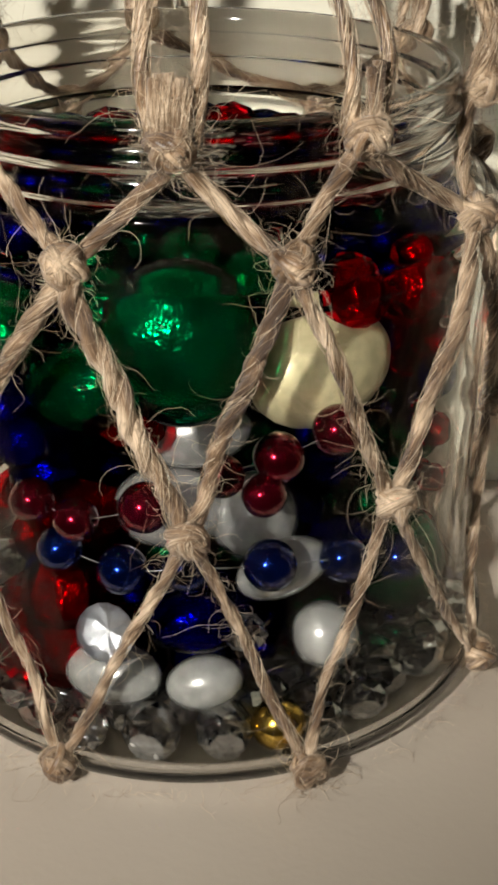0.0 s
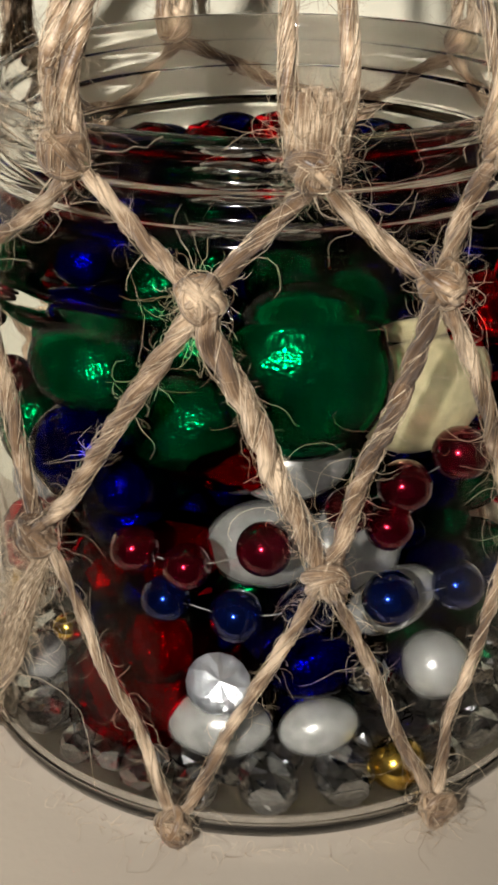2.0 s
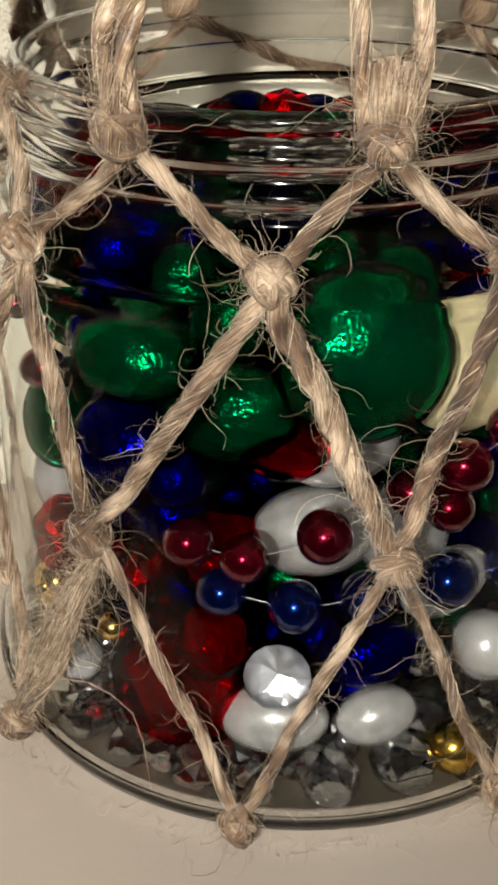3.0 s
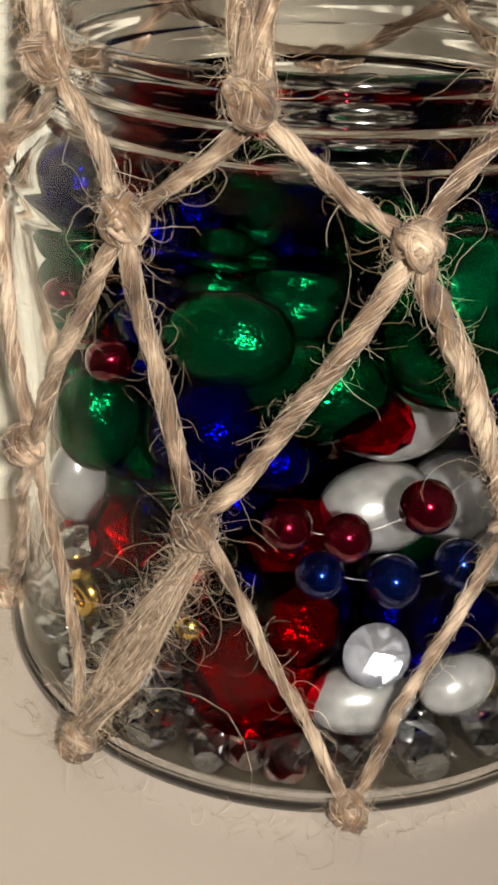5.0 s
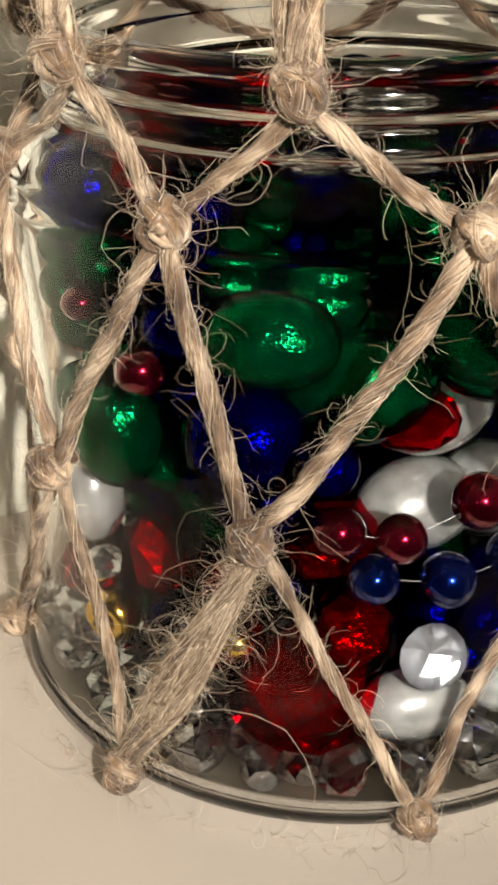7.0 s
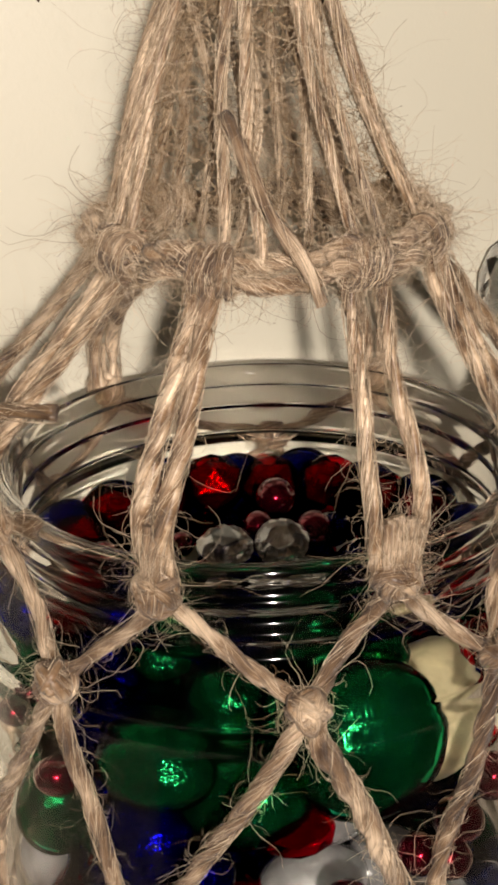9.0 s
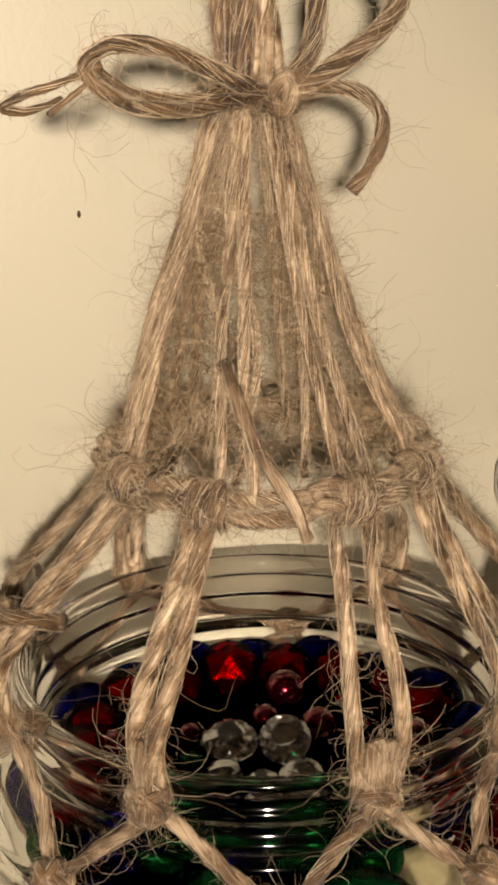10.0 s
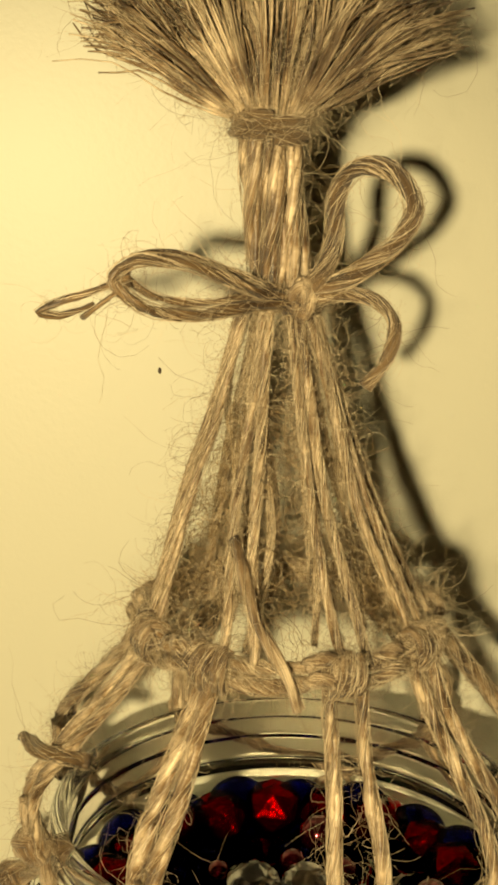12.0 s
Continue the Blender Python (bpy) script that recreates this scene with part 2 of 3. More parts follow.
# ---------------------------------------------------------------- structure
part("wall_back", box_bm(-1.4, 1.4, 0.054, 0.154, -0.75, 1.65), WALL, None)
# unseen room added around the wall, coloured dark to keep the surroundings dim
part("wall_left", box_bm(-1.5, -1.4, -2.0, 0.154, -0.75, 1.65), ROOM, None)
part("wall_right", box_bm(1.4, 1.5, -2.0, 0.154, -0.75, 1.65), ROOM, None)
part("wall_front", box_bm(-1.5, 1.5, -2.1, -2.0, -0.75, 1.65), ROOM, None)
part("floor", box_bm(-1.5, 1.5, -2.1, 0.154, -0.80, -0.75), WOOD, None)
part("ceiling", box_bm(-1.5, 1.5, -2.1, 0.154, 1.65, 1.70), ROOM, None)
for n, l in (("wall_back", "cream painted wall behind the jar"), ("wall_left", "plain painted wall"), ("wall_right", "plain painted wall"),
             ("wall_front", "plain painted wall"), ("floor", "dark wooden floor"), ("ceiling", "plain painted ceiling")):
    tagged(bpy.data.objects[n], l, n.split("_")[0], kind="structure")

shelf = thing("wall_shelf", "narrow beige painted shelf on a cream wall", "shelf")
part("shelf_board", box_bm(-0.12, 0.12, -0.073, 0.0535, -0.0236, -0.0016, 0.0015), TABLE, shelf)
for x in (-0.08, 0.08):
    part("bracket", box_bm(x - 0.010, x + 0.010, -0.055, 0.0535, -0.090, -0.0238, 0.003), TABLE, shelf)

# ---------------------------------------------------------------- the jar
BODY = 0.0455


def jar_r(z):
    """Outer radius of the jar at a height."""
    zs = [0.0, 0.002, 0.006, 0.013, 0.072, 0.077, 0.081, 0.084, 0.087, 0.096]
    rs = [0.0478, 0.0493, 0.0492, 0.0464, 0.0456, 0.0450, 0.0430, 0.0402, 0.0392, 0.0388]
    return float(np.interp(z, zs, rs))


def build_jar():
    jar = thing("glass_jar", "clear glass preserving jar full of beads, standing in a jute net", "jar")
    outer = [(0.0, 0.0003), (0.030, 0.0003), (0.0395, 0.0002), (0.0425, 0.0001), (0.0460, 0.0), (0.0478, 0.0003), (0.0490, 0.0012), (0.0496, 0.0030), (0.0493, 0.0058),
             (0.0480, 0.0088), (0.0464, 0.0128), (0.0458, 0.02), (0.0456, 0.03), (0.0455, 0.055), (0.0455, 0.072), (0.0458, 0.0738), (0.0463, 0.0748),
             (0.0458, 0.0758), (0.0453, 0.0764), (0.0456, 0.0772), (0.0459, 0.0780), (0.0453, 0.0790), (0.0440, 0.0803), (0.0422, 0.0818),
             (0.0404, 0.0828), (0.0396, 0.0838), (0.0393, 0.0852), (0.0400, 0.0862), (0.0404, 0.0870), (0.0399, 0.0878), (0.0391, 0.0885),
             (0.0390, 0.0896), (0.0395, 0.0904), (0.0399, 0.0912), (0.0394, 0.0920), (0.0388, 0.0927), (0.0389, 0.0940), (0.0391, 0.0950),
             (0.0388, 0.0958), (0.0379, 0.0963)]
    inner = [(0.0370, 0.0960), (0.0364, 0.0950), (0.0363, 0.0935), (0.0363, 0.085), (0.0368, 0.0825), (0.0385, 0.0808), (0.0410, 0.0790),
             (0.0424, 0.0770), (0.0429, 0.0745), (0.0430, 0.060), (0.0431, 0.030), (0.0433, 0.016), (0.0447, 0.0110), (0.0464, 0.0072), (0.0475, 0.0046), (0.0476, 0.0030), (0.0468, 0.0018),
             (0.0450, 0.0014), (0.040, 0.0013), (0.020, 0.0013), (0.0, 0.0013)]
    c1, c2 = 0.0041, 0.0834
    base = [[p for p in outer if p[1] < c1] + [(0.04952, c1)], [(0.04755, c1)] + [p for p in inner if p[1] < c1]]
    low = [[(0.04952, c1)] + [p for p in outer if c1 < p[1] < c2] + [(0.0399, c2)], [(0.0366, c2)] + [p for p in inner if c1 < p[1] < c2] + [(0.04755, c1)]]
    high = [[(0.0399, c2)] + [p for p in outer if p[1] > c2] + [p for p in inner if p[1] > c2] + [(0.0366, c2)]]
    put("base", turned("base", base), BASE_GLASS, jar, "clear glass base with a rounded heel, tinted grey for shade")
    for name, profile in (("body", low), ("threaded_neck", high)):
        ob = put(name, turned(name, profile), GLASS if name == "body" else NECK_GLASS, jar)
        ob.visible_shadow = name != "body"
    return jar


build_jar()

# ---------------------------------------------------------------- jute net hanger
hanger = thing("net_hanger", "natural jute macrame net hanger tied with a bow around jar", "plant hanger")


def on_jar(deg, z, lift):
    a = math.radians(deg)
    r = jar_r(z) + lift
    return np.array([r * math.sin(a), -r * math.cos(a), z])


def ring_point(deg, r, z, cx=0.0, cy=0.0):
    a = math.radians(deg)
    return np.array([cx + r * math.sin(a), cy - r * math.cos(a), z])


# angles of the knots of each row, going round from the left of the front
LOW = [-151, -106, -60.7, -15.1, 26.9, 73, 118, 163]
MID = [-168, -122, -77.1, -39.7, 8.0, 43.8, 90, 140]
HIGH = [-140, -96, -52.3, -10.4, 25.1, 66, 112, 160]
TOP = [-158, -117, -78, -34.5, 6.6, 40.3, 86, 132]
Z_LOW, Z_MID, Z_HIGH, Z_TOP = 0.0034, 0.0435, 0.0800, 0.0940


def wall_cord(name, a0, z0, a1, z1, radius, material=JUTE, fuzz=1.0, plies=2):
    pts = []
    n = 7
    bow = RNG.uniform(-1.2, 1.2)
    for i in range(n + 1):
        t = i / n
        a = a0 + (a1 - a0) * t + bow * math.sin(math.pi * t)
        z = z0 + (z1 - z0) * t
        pts.append(on_jar(a, z, radius * 1.05 + 0.0002))
    b = Bundle()
    twisted(b, smooth_path(pts, 0.0009), radius, plies, RNG.uniform(0.0068, 0.0095), 8, 0.14, fuzz)
    return put(name, b.mesh(name), material, hanger)


def knot(deg, z, size, lift=0.001, turn=0.0):
    """A tight overhand knot, wound from one thin cord."""
    c = on_jar(deg, z, lift + size * 0.25)
    a = math.radians(deg)
    out = np.array([math.sin(a), -math.cos(a), 0.0])
    side = np.array([math.cos(a), math.sin(a), 0.0])
    up = np.array([0.0, 0.0, 1.0])
    t = np.linspace(0, 2 * math.pi * 4.5, 170)
    lean = 0.9 * np.sin(t * 0.21 + turn)
    yaw = t * 0.13 + turn
    e1 = np.cos(yaw)[:, None] * side + np.sin(yaw)[:, None] * out
    e2 = np.cos(lean)[:, None] * up + np.sin(lean)[:, None] * (-np.sin(yaw)[:, None] * side + np.cos(yaw)[:, None] * out)
    swell = 1 + 0.10 * np.sin(t * 0.7 + turn)
    path = c + size * 0.31 * swell[:, None] * (np.cos(t)[:, None] * e1 + 1.1 * np.sin(t)[:, None] * e2)
    b = Bundle()
    twisted(b, path, size * 0.165, 2, 0.009, 7, 0.12, 0.65)
    core = np.array([c - up * size * 0.28, c, c + up * size * 0.28])
    twisted(b, smooth_path(core, 0.0006), size * 0.22, 2, 0.009, 8, 0.1, 0.0)
    return put("knot", b.mesh("knot"), JUTE, hanger)


for i in range(8):
    j = (i + 1) % 8

    def fwd(a, b):
        """b, turned to lie within half a round of a."""
        return a + (b - a + 180) % 360 - 180

    # top row to high row
    wall_cord("cord", TOP[i], Z_TOP - 0.002, fwd(TOP[i], HIGH[i]), Z_HIGH, 0.00112, JUTE, 1.0)
    wall_cord("cord", TOP[i], Z_TOP - 0.002, fwd(TOP[i], HIGH[i - 1]), Z_HIGH, 0.00112, JUTE, 1.0)
    # high row to mid row
    thick = 0.0016 if i == 3 else 0.0011
    wall_cord("cord", HIGH[i], Z_HIGH, fwd(HIGH[i], MID[i]), Z_MID, 0.0012, JUTE, 1.1)
    wall_cord("cord", HIGH[i], Z_HIGH, fwd(HIGH[i], MID[j]), Z_MID, thick, JUTE, 1.3)
    # mid row to low row
    wall_cord("cord", MID[i], Z_MID, fwd(MID[i], LOW[i]), Z_LOW, 0.00085, JUTE, 0.7)
    wall_cord("cord", MID[i], Z_MID, fwd(MID[i], LOW[i - 1]), Z_LOW, 0.00088, JUTE, 0.7)
    knot(HIGH[i], Z_HIGH, 0.0064, 0.001, RNG.uniform(0, 2))
    knot(MID[i], Z_MID, 0.0064, 0.001, RNG.uniform(0, 2))
    knot(LOW[i], Z_LOW, 0.0060, 0.0006, RNG.uniform(0, 2))
    knot(TOP[i], Z_TOP, 0.0068, 0.0016, RNG.uniform(0, 2))

# the cords of the net under the jar, darker jute for the shade there
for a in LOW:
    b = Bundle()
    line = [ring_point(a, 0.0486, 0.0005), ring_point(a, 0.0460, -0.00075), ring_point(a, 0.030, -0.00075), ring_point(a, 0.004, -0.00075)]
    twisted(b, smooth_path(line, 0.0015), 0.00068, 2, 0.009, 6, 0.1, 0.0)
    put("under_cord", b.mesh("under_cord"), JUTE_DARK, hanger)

# upper part: pairs of cords from the top knots to the ring, the ring, the cone and the tie
RING_Z, RING_R = 0.132, 0.0210
RING_X, RING_Y = -0.0018, -0.0128
RING_AT = [-155, -112, -74, -37, 14, 53, 95, 140]
CONE_AT = [-155, -112, -76, -24, 20, 58, 92, 140]
TIE = np.array([-0.0035, -0.0130, 0.180])
SPREAD = [1.5, 2.5, 2.0, 1.0, 3.4, 2.6, 1.5, 2.5]
for i, a in enumerate(TOP):
    for s in (-1, 1):
        top_a = RING_AT[i] + s * (2.5 + SPREAD[i]) + RNG.uniform(-2, 2)
        wide = SPREAD[i]
        pts = [on_jar(a + s * (1.2 + wide * 0.7), Z_TOP, 0.0022), on_jar(a + s * (1.0 + wide), 0.104, 0.0030),
               0.5 * (on_jar(a + s * (1.0 + wide), 0.104, 0.0012) + ring_point(top_a, RING_R, RING_Z, RING_X, RING_Y)) + np.array([0, 0, 0.0005]),
               ring_point(top_a, RING_R, RING_Z, RING_X, RING_Y)]
        b = Bundle()
        twisted(b, smooth_path(pts, 0.0010), 0.00125 if wide < 2 else 0.00098, 2, 0.011, 7, 0.2, 1.8)
        put("cord", b.mesh("cord"), JUTE, hanger)
        # the cut ends that stand up from the top knot
        for q in range(3 if i in (1, 4, 6) else 1):
            side = s * (0.5 + 0.9 * q)
            pts = [on_jar(a + side * 0.7, Z_TOP - 0.001, 0.0036), on_jar(a + side, 0.0985, 0.0044), on_jar(a + side * 1.15, 0.1022 + RNG.uniform(-0.0008, 0.0012), 0.0042)]
            b = Bundle()
            twisted(b, smooth_path(pts, 0.0009), 0.00078, 2, 0.012, 6, 0.25, 2.2)
            put("cut_end", b.mesh("cut_end"), JUTE, hanger)
        # from the ring to the tie
        tie_a = CONE_AT[i] + s * 5
        cone_a = CONE_AT[i] + s * RNG.uniform(4.0, 8.5)
        pts = [ring_point(cone_a, RING_R, RING_Z, RING_X, RING_Y), ring_point(cone_a, 0.0141, 0.150, TIE[0], TIE[1]),
               ring_point(tie_a, 0.0088, 0.166, TIE[0], TIE[1]), ring_point(tie_a, 0.0046, 0.1795, TIE[0], TIE[1])]
        b = Bundle()
        twisted(b, smooth_path(pts, 0.0011), RNG.uniform(0.00055, 0.00078), 2, 0.009, 7, 0.3, 2.2)
        put("cord", b.mesh("cord"), JUTE, hanger)

for q in range(6):
    a = 60 * q + 20 + RNG.uniform(-10, 10)
    k = RNG.uniform(0.35, 0.62)
    pts = [ring_point(a, RING_R * k, RING_Z - 0.001, RING_X, RING_Y), ring_point(a + RNG.uniform(-20, 20), RING_R * k * 0.75, 0.148, RING_X, RING_Y),
           ring_point(a, 0.0075, 0.166, TIE[0], TIE[1]), ring_point(a, 0.0040, 0.179, TIE[0], TIE[1])]
    b = Bundle()
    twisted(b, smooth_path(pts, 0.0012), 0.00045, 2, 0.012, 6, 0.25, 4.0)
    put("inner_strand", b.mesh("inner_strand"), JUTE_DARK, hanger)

t = np.linspace(0, 2 * math.pi, 220)
wob = 0.0010 * np.sin(7 * t + 1) + 0.0008 * np.sin(13 * t) + 0.0004 * np.sin(23 * t)
for dz, dr in ((0.0011, 0.0), (-0.0011, 0.0006)):
    path = np.stack([RING_X + (RING_R + dr + wob) * np.sin(t), RING_Y - (RING_R + dr + wob) * np.cos(t), RING_Z + dz + 0.8 * wob], 1)
    b = Bundle()
    twisted(b, path, 0.00112, 2, 0.0042, 7, 0.3, 3.0)
    put("ring_cord", b.mesh("ring_cord"), JUTE, hanger)

# hitches where the cords turn round the ring
for a in RING_AT:
    for s in (-1, 1):
        mid = a + s * RNG.uniform(2.5, 7.0)
        t = np.linspace(0, 2 * math.pi * 2.2, 44)
        sweep = mid + np.linspace(-3.2, 3.2, len(t)) + RNG.uniform(-1, 1)
        line = np.array([ring_point(d, RING_R + 0.0003 + 0.0021 * math.cos(q), RING_Z + 0.0027 * math.sin(q), RING_X, RING_Y) for d, q in zip(sweep, t)])
        b = Bundle()
        twisted(b, line, 0.00075, 2, 0.008, 6, 0.25, 2.2)
        put("ring_hitch", b.mesh("ring_hitch"), JUTE, hanger)

# a cut cord end across the ring
b = Bundle()
twisted(b, smooth_path([(-0.0108, -0.0262, 0.149), (-0.0085, -0.0325, 0.1405), (-0.0050, -0.0362, 0.1335), (-0.0030, -0.0372, 0.1285)], 0.001), 0.00092, 2, 0.012, 7, 0.1, 1.0)
put("cord_end", b.mesh("cord_end"), JUTE, hanger)

# the neck of the hanger, its wrap, the bow and the tassel
for q in range(14):
    a = q * 360 / 14
    rr = 0.0035 if q % 2 else 0.0020
    pts = [ring_point(a, rr, 0.179, TIE[0], TIE[1]), ring_point(a + 20, rr, 0.192, TIE[0] - 0.0006, TIE[1]), ring_point(a + 40, rr * 0.95, 0.2045, TIE[0] - 0.0012, TIE[1])]
    b = Bundle()
    twisted(b, smooth_path(pts, 0.0011), 0.00115, 2, 0.014, 7, 0.14, 1.0)
    put("neck_cord", b.mesh("neck_cord"), JUTE, hanger)


def wrap(name, centre, r, z0, z1, turns, radius):
    t = np.linspace(0, 2 * math.pi * turns, int(60 * turns))
    path = np.stack([centre[0] + r * np.sin(t), centre[1] - r * np.cos(t), np.linspace(z0, z1, len(t))], 1)
    b = Bundle()
    twisted(b, path, radius, 2, 0.010, 7, 0.12, 1.2)
    return put(name, b.mesh(name), JUTE_DARK, hanger)


wrap("tie_wrap", TIE, 0.0058, 0.1790, 0.1812, 2, 0.0011)
wrap("neck_wrap", TIE + np.array([-0.0012, 0, 0]), 0.0046, 0.2018, 0.2048, 3, 0.0010)


def flat_cord(name, points, y0, y1, radius, material, fuzz=1.3):
    """A cord whose points are (x, z) in mm, gliding in depth."""
    n = len(points)
    pts = [np.array([x * MM, y0 + (y1 - y0) * math.sin(math.pi * i / (n - 1)), z * MM]) for i, (x, z) in enumerate(points)]
    b = Bundle()
    twisted(b, smooth_path(pts, 0.0009), radius, 2, 0.011, 7, 0.15, fuzz)
    return put(name, b.mesh(name), material, hanger)


# the bow's shade is put into its colour: the darker jute
flat_cord("bow_loop", [(-2.4, 180.5), (-10, 183.2), (-16.7, 185.8), (-23.3, 186.6), (-26.3, 184.1), (-22, 180.3), (-15.2, 179.5), (-9.2, 180.2), (-2.4, 180.5)], -0.0205, -0.0290, 0.00085, JUTE_DARK, 2.0)
flat_cord("bow_end", [(-24, 184.6), (-29.3, 182.6), (-32.3, 181.9), (-35.7, 180.5), (-33.1, 179.8), (-28.6, 181.1)], -0.028, -0.030, 0.0005, JUTE_DARK, 0.8)
flat_cord("bow_loop", [(-1.6, 180.1), (2.5, 186.8), (3.5, 194.5), (6.4, 197.8), (10.9, 197.1), (13.7, 192.7), (11.9, 188.2), (6.7, 184.5), (-0.9, 180.8)], -0.0205, -0.0225, 0.00125, JUTE_DARK, 2.4)
flat_cord("bow_end", [(-0.1, 180.8), (7.5, 180.8), (11.4, 177.7), (10.8, 172.3), (7.8, 168.4)], -0.0205, -0.0215, 0.0009, JUTE_DARK, 2.2)
flat_cord("bow_loop", [(-3, 181.2), (-10.5, 184.4), (-17.2, 187.0), (-22.6, 187.3), (-24.6, 184.6), (-20.5, 181.6), (-14.5, 180.8), (-9, 181.2), (-3, 181.2)], -0.0195, -0.0265, 0.0005, JUTE_DARK, 1.0)
flat_cord("bow_end", [(-24, 183.6), (-27.5, 181.6), (-30.2, 179.4)], -0.028, -0.030, 0.00035, JUTE_DARK, 1.0)
b = Bundle()
t = np.linspace(0, 2 * math.pi, 60)
twisted(b, np.stack([-0.0012 + 0.0009 * np.sin(t), -0.0207 - 0.0013 * np.cos(t), 0.1806 + 0.0022 * np.cos(t)], 1), 0.0012, 2, 0.008, 7, 0.1, 1.5)
put("bow_knot", b.mesh("bow_knot"), JUTE, hanger)

# the splayed tassel
for q in range(110):
    side = RNG.uniform(-1, 1)
    lean = 0.0215 * side
    depth = RNG.uniform(-0.012, 0.010)
    rise = 0.034 - 0.024 * abs(side) ** 1.3
    x0, y0 = TIE[0] - 0.0012 + 0.004 * side, TIE[1] + RNG.uniform(-0.004, 0.004)
    j = RNG.normal(0, 0.0009, 6)
    pts = [(x0, y0, 0.204), (x0 + lean * 0.35 + j[0], y0 + depth * 0.4 + j[1], 0.204 + rise * 0.45 + j[2]), (x0 + lean * 0.72 + j[3], y0 + depth * 0.8 + j[4], 0.204 + rise * 0.85 + j[5]),
           (x0 + lean * RNG.uniform(0.92, 1.06), y0 + depth, 0.204 + rise * RNG.uniform(0.9, 1.12))]
    b = Bundle()
    spine = smooth_path(pts, 0.0030)
    grow = np.linspace(0, 1, len(spine))[:, None]
    for strand in range(6):
        drift = RNG.normal(0, 1.0, 3) * 0.0016
        wave = RNG.normal(0, 0.00022, (len(spine), 3))
        b.add(*tube(spine + grow * drift + wave * grow, RNG.uniform(0.00012, 0.00026) * np.linspace(1.2, 0.5, len(spine)), 5, RNG.uniform(0, 5)))
    PATHS.append((spine, 0.0003, 1.6, 500.0))
    put("tassel_strand", b.mesh("tassel_strand"), JUTE, hanger)

# frayed flat cord and cut stubs
for q in range(7):
    b = Bundle()
    o = (q - 3) * 0.72
    pts = [on_jar(-39.7 + 0.1 * o, 0.0400, 0.0012), on_jar(-46 + o, 0.030, 0.0018 + 0.0003 * (q % 3)), on_jar(-53 + 1.5 * o, 0.018, 0.0020 + 0.0003 * (q % 2)), on_jar(-60.7 + 0.6 * o, 0.0050, 0.0012)]
    twisted(b, smooth_path(pts, 0.0012), 0.00062, 2, 0.02, 6, 0.3, 2.2)
    put("frayed_cord", b.mesh("frayed_cord"), JUTE_DARK, hanger)
for p0, p1 in (((-66, 0.110), (-84, 0.1105)), ((-74, 0.092), (-88, 0.097))):
    b = Bundle()
    twisted(b, smooth_path([ring_point(p0[0] + 4, 0.036, p0[1] + 0.002), ring_point(p0[0] - 8, 0.040, p0[1] + 0.001), ring_point(p1[0], 0.0425, p1[1])], 0.001), 0.0012, 2, 0.012, 7, 0.15, 1.2)
    put("cord_end", b.mesh("cord_end"), JUTE_DARK, hanger)


def fibres(name, per_metre, spread, length, radius, cling, paths=None, material=HAIR, label="loose pale jute fibres", bends=8):
    """Fine fibres that stand off the cords, or cling along them."""
    b = Bundle()
    for path, rad, fuzz, twist in (PATHS if paths is None else paths):
        total = np.sum(np.linalg.norm(np.diff(path, axis=0), axis=1))
        count = RNG.poisson(per_metre * total * fuzz)
        tan, n1, n2 = frames_along(path)
        for _ in range(count):
            i = RNG.integers(0, len(path))
            a = RNG.uniform(0, 2 * math.pi)
            out = math.cos(a) * n1[i] + math.sin(a) * n2[i]
            along = tan[i] * RNG.choice([-1, 1])
            ln = length * RNG.lognormal(0, 0.45)
            if cling:
                k = max(4, min(7, int(ln / 0.0018)))
                step = 2 if RNG.random() < 0.5 else -2
                turn = twist * RNG.uniform(0.35, 1.05) * step / 2
                pts = []
                walk_len = 0.0
                j = i
                pace = float(np.linalg.norm(path[min(i + 1, len(path) - 1)] - path[max(i - 1, 0)])) / 2 + 1e-6
                lift = RNG.uniform(1.02, 1.12)
                for q in range(k):
                    j = min(max(j + step, 0), len(path) - 1)
                    walk_len += 2 * pace
                    aa = a + walk_len * turn
                    rr = rad * lift + (0.00022 * (q / k) ** 2)
                    pts.append(path[j] + rr * (math.cos(aa) * n1[j] + math.sin(aa) * n2[j]))
                    if j in (0, len(path) - 1):
                        break
                if len(pts) < 3:
                    continue
                curve = np.array(pts)
            else:
                k = bends
                d = out * RNG.uniform(0.15, 1.0) * spread + along * RNG.uniform(0.2, 1.0)
                d /= np.linalg.norm(d)
                bend = RNG.normal(0, 0.24, 3)
                p = path[i] + out * rad * 0.8
                pts = [p]
                for q in range(k):
                    d = d + np.cross(bend, d) * 8 / k + RNG.normal(0, 0.24, 3)
                    d /= np.linalg.norm(d)
                    p = p + d * ln / k
                    rho = math.hypot(p[0], p[1])
                    if p[2] < 0.110:
                        need = jar_r(max(p[2], 0.0)) + 0.0003
                        if rho < need and rho > 0.03:
                            p = np.array([p[0] * need / rho, p[1] * need / rho, p[2]])
                    if p[2] < -0.0013:
                        p = np.array([p[0], p[1], -0.0013])
                    pts.append(p)
                curve = np.array(pts)
            rads = radius * RNG.uniform(0.6, 1.3) * np.linspace(1.0, 0.5, len(curve))
            b.add(*tube(curve, rads, 3))
    return tagged(put(name, b.mesh(name), material, hanger), label, kind="stuff")


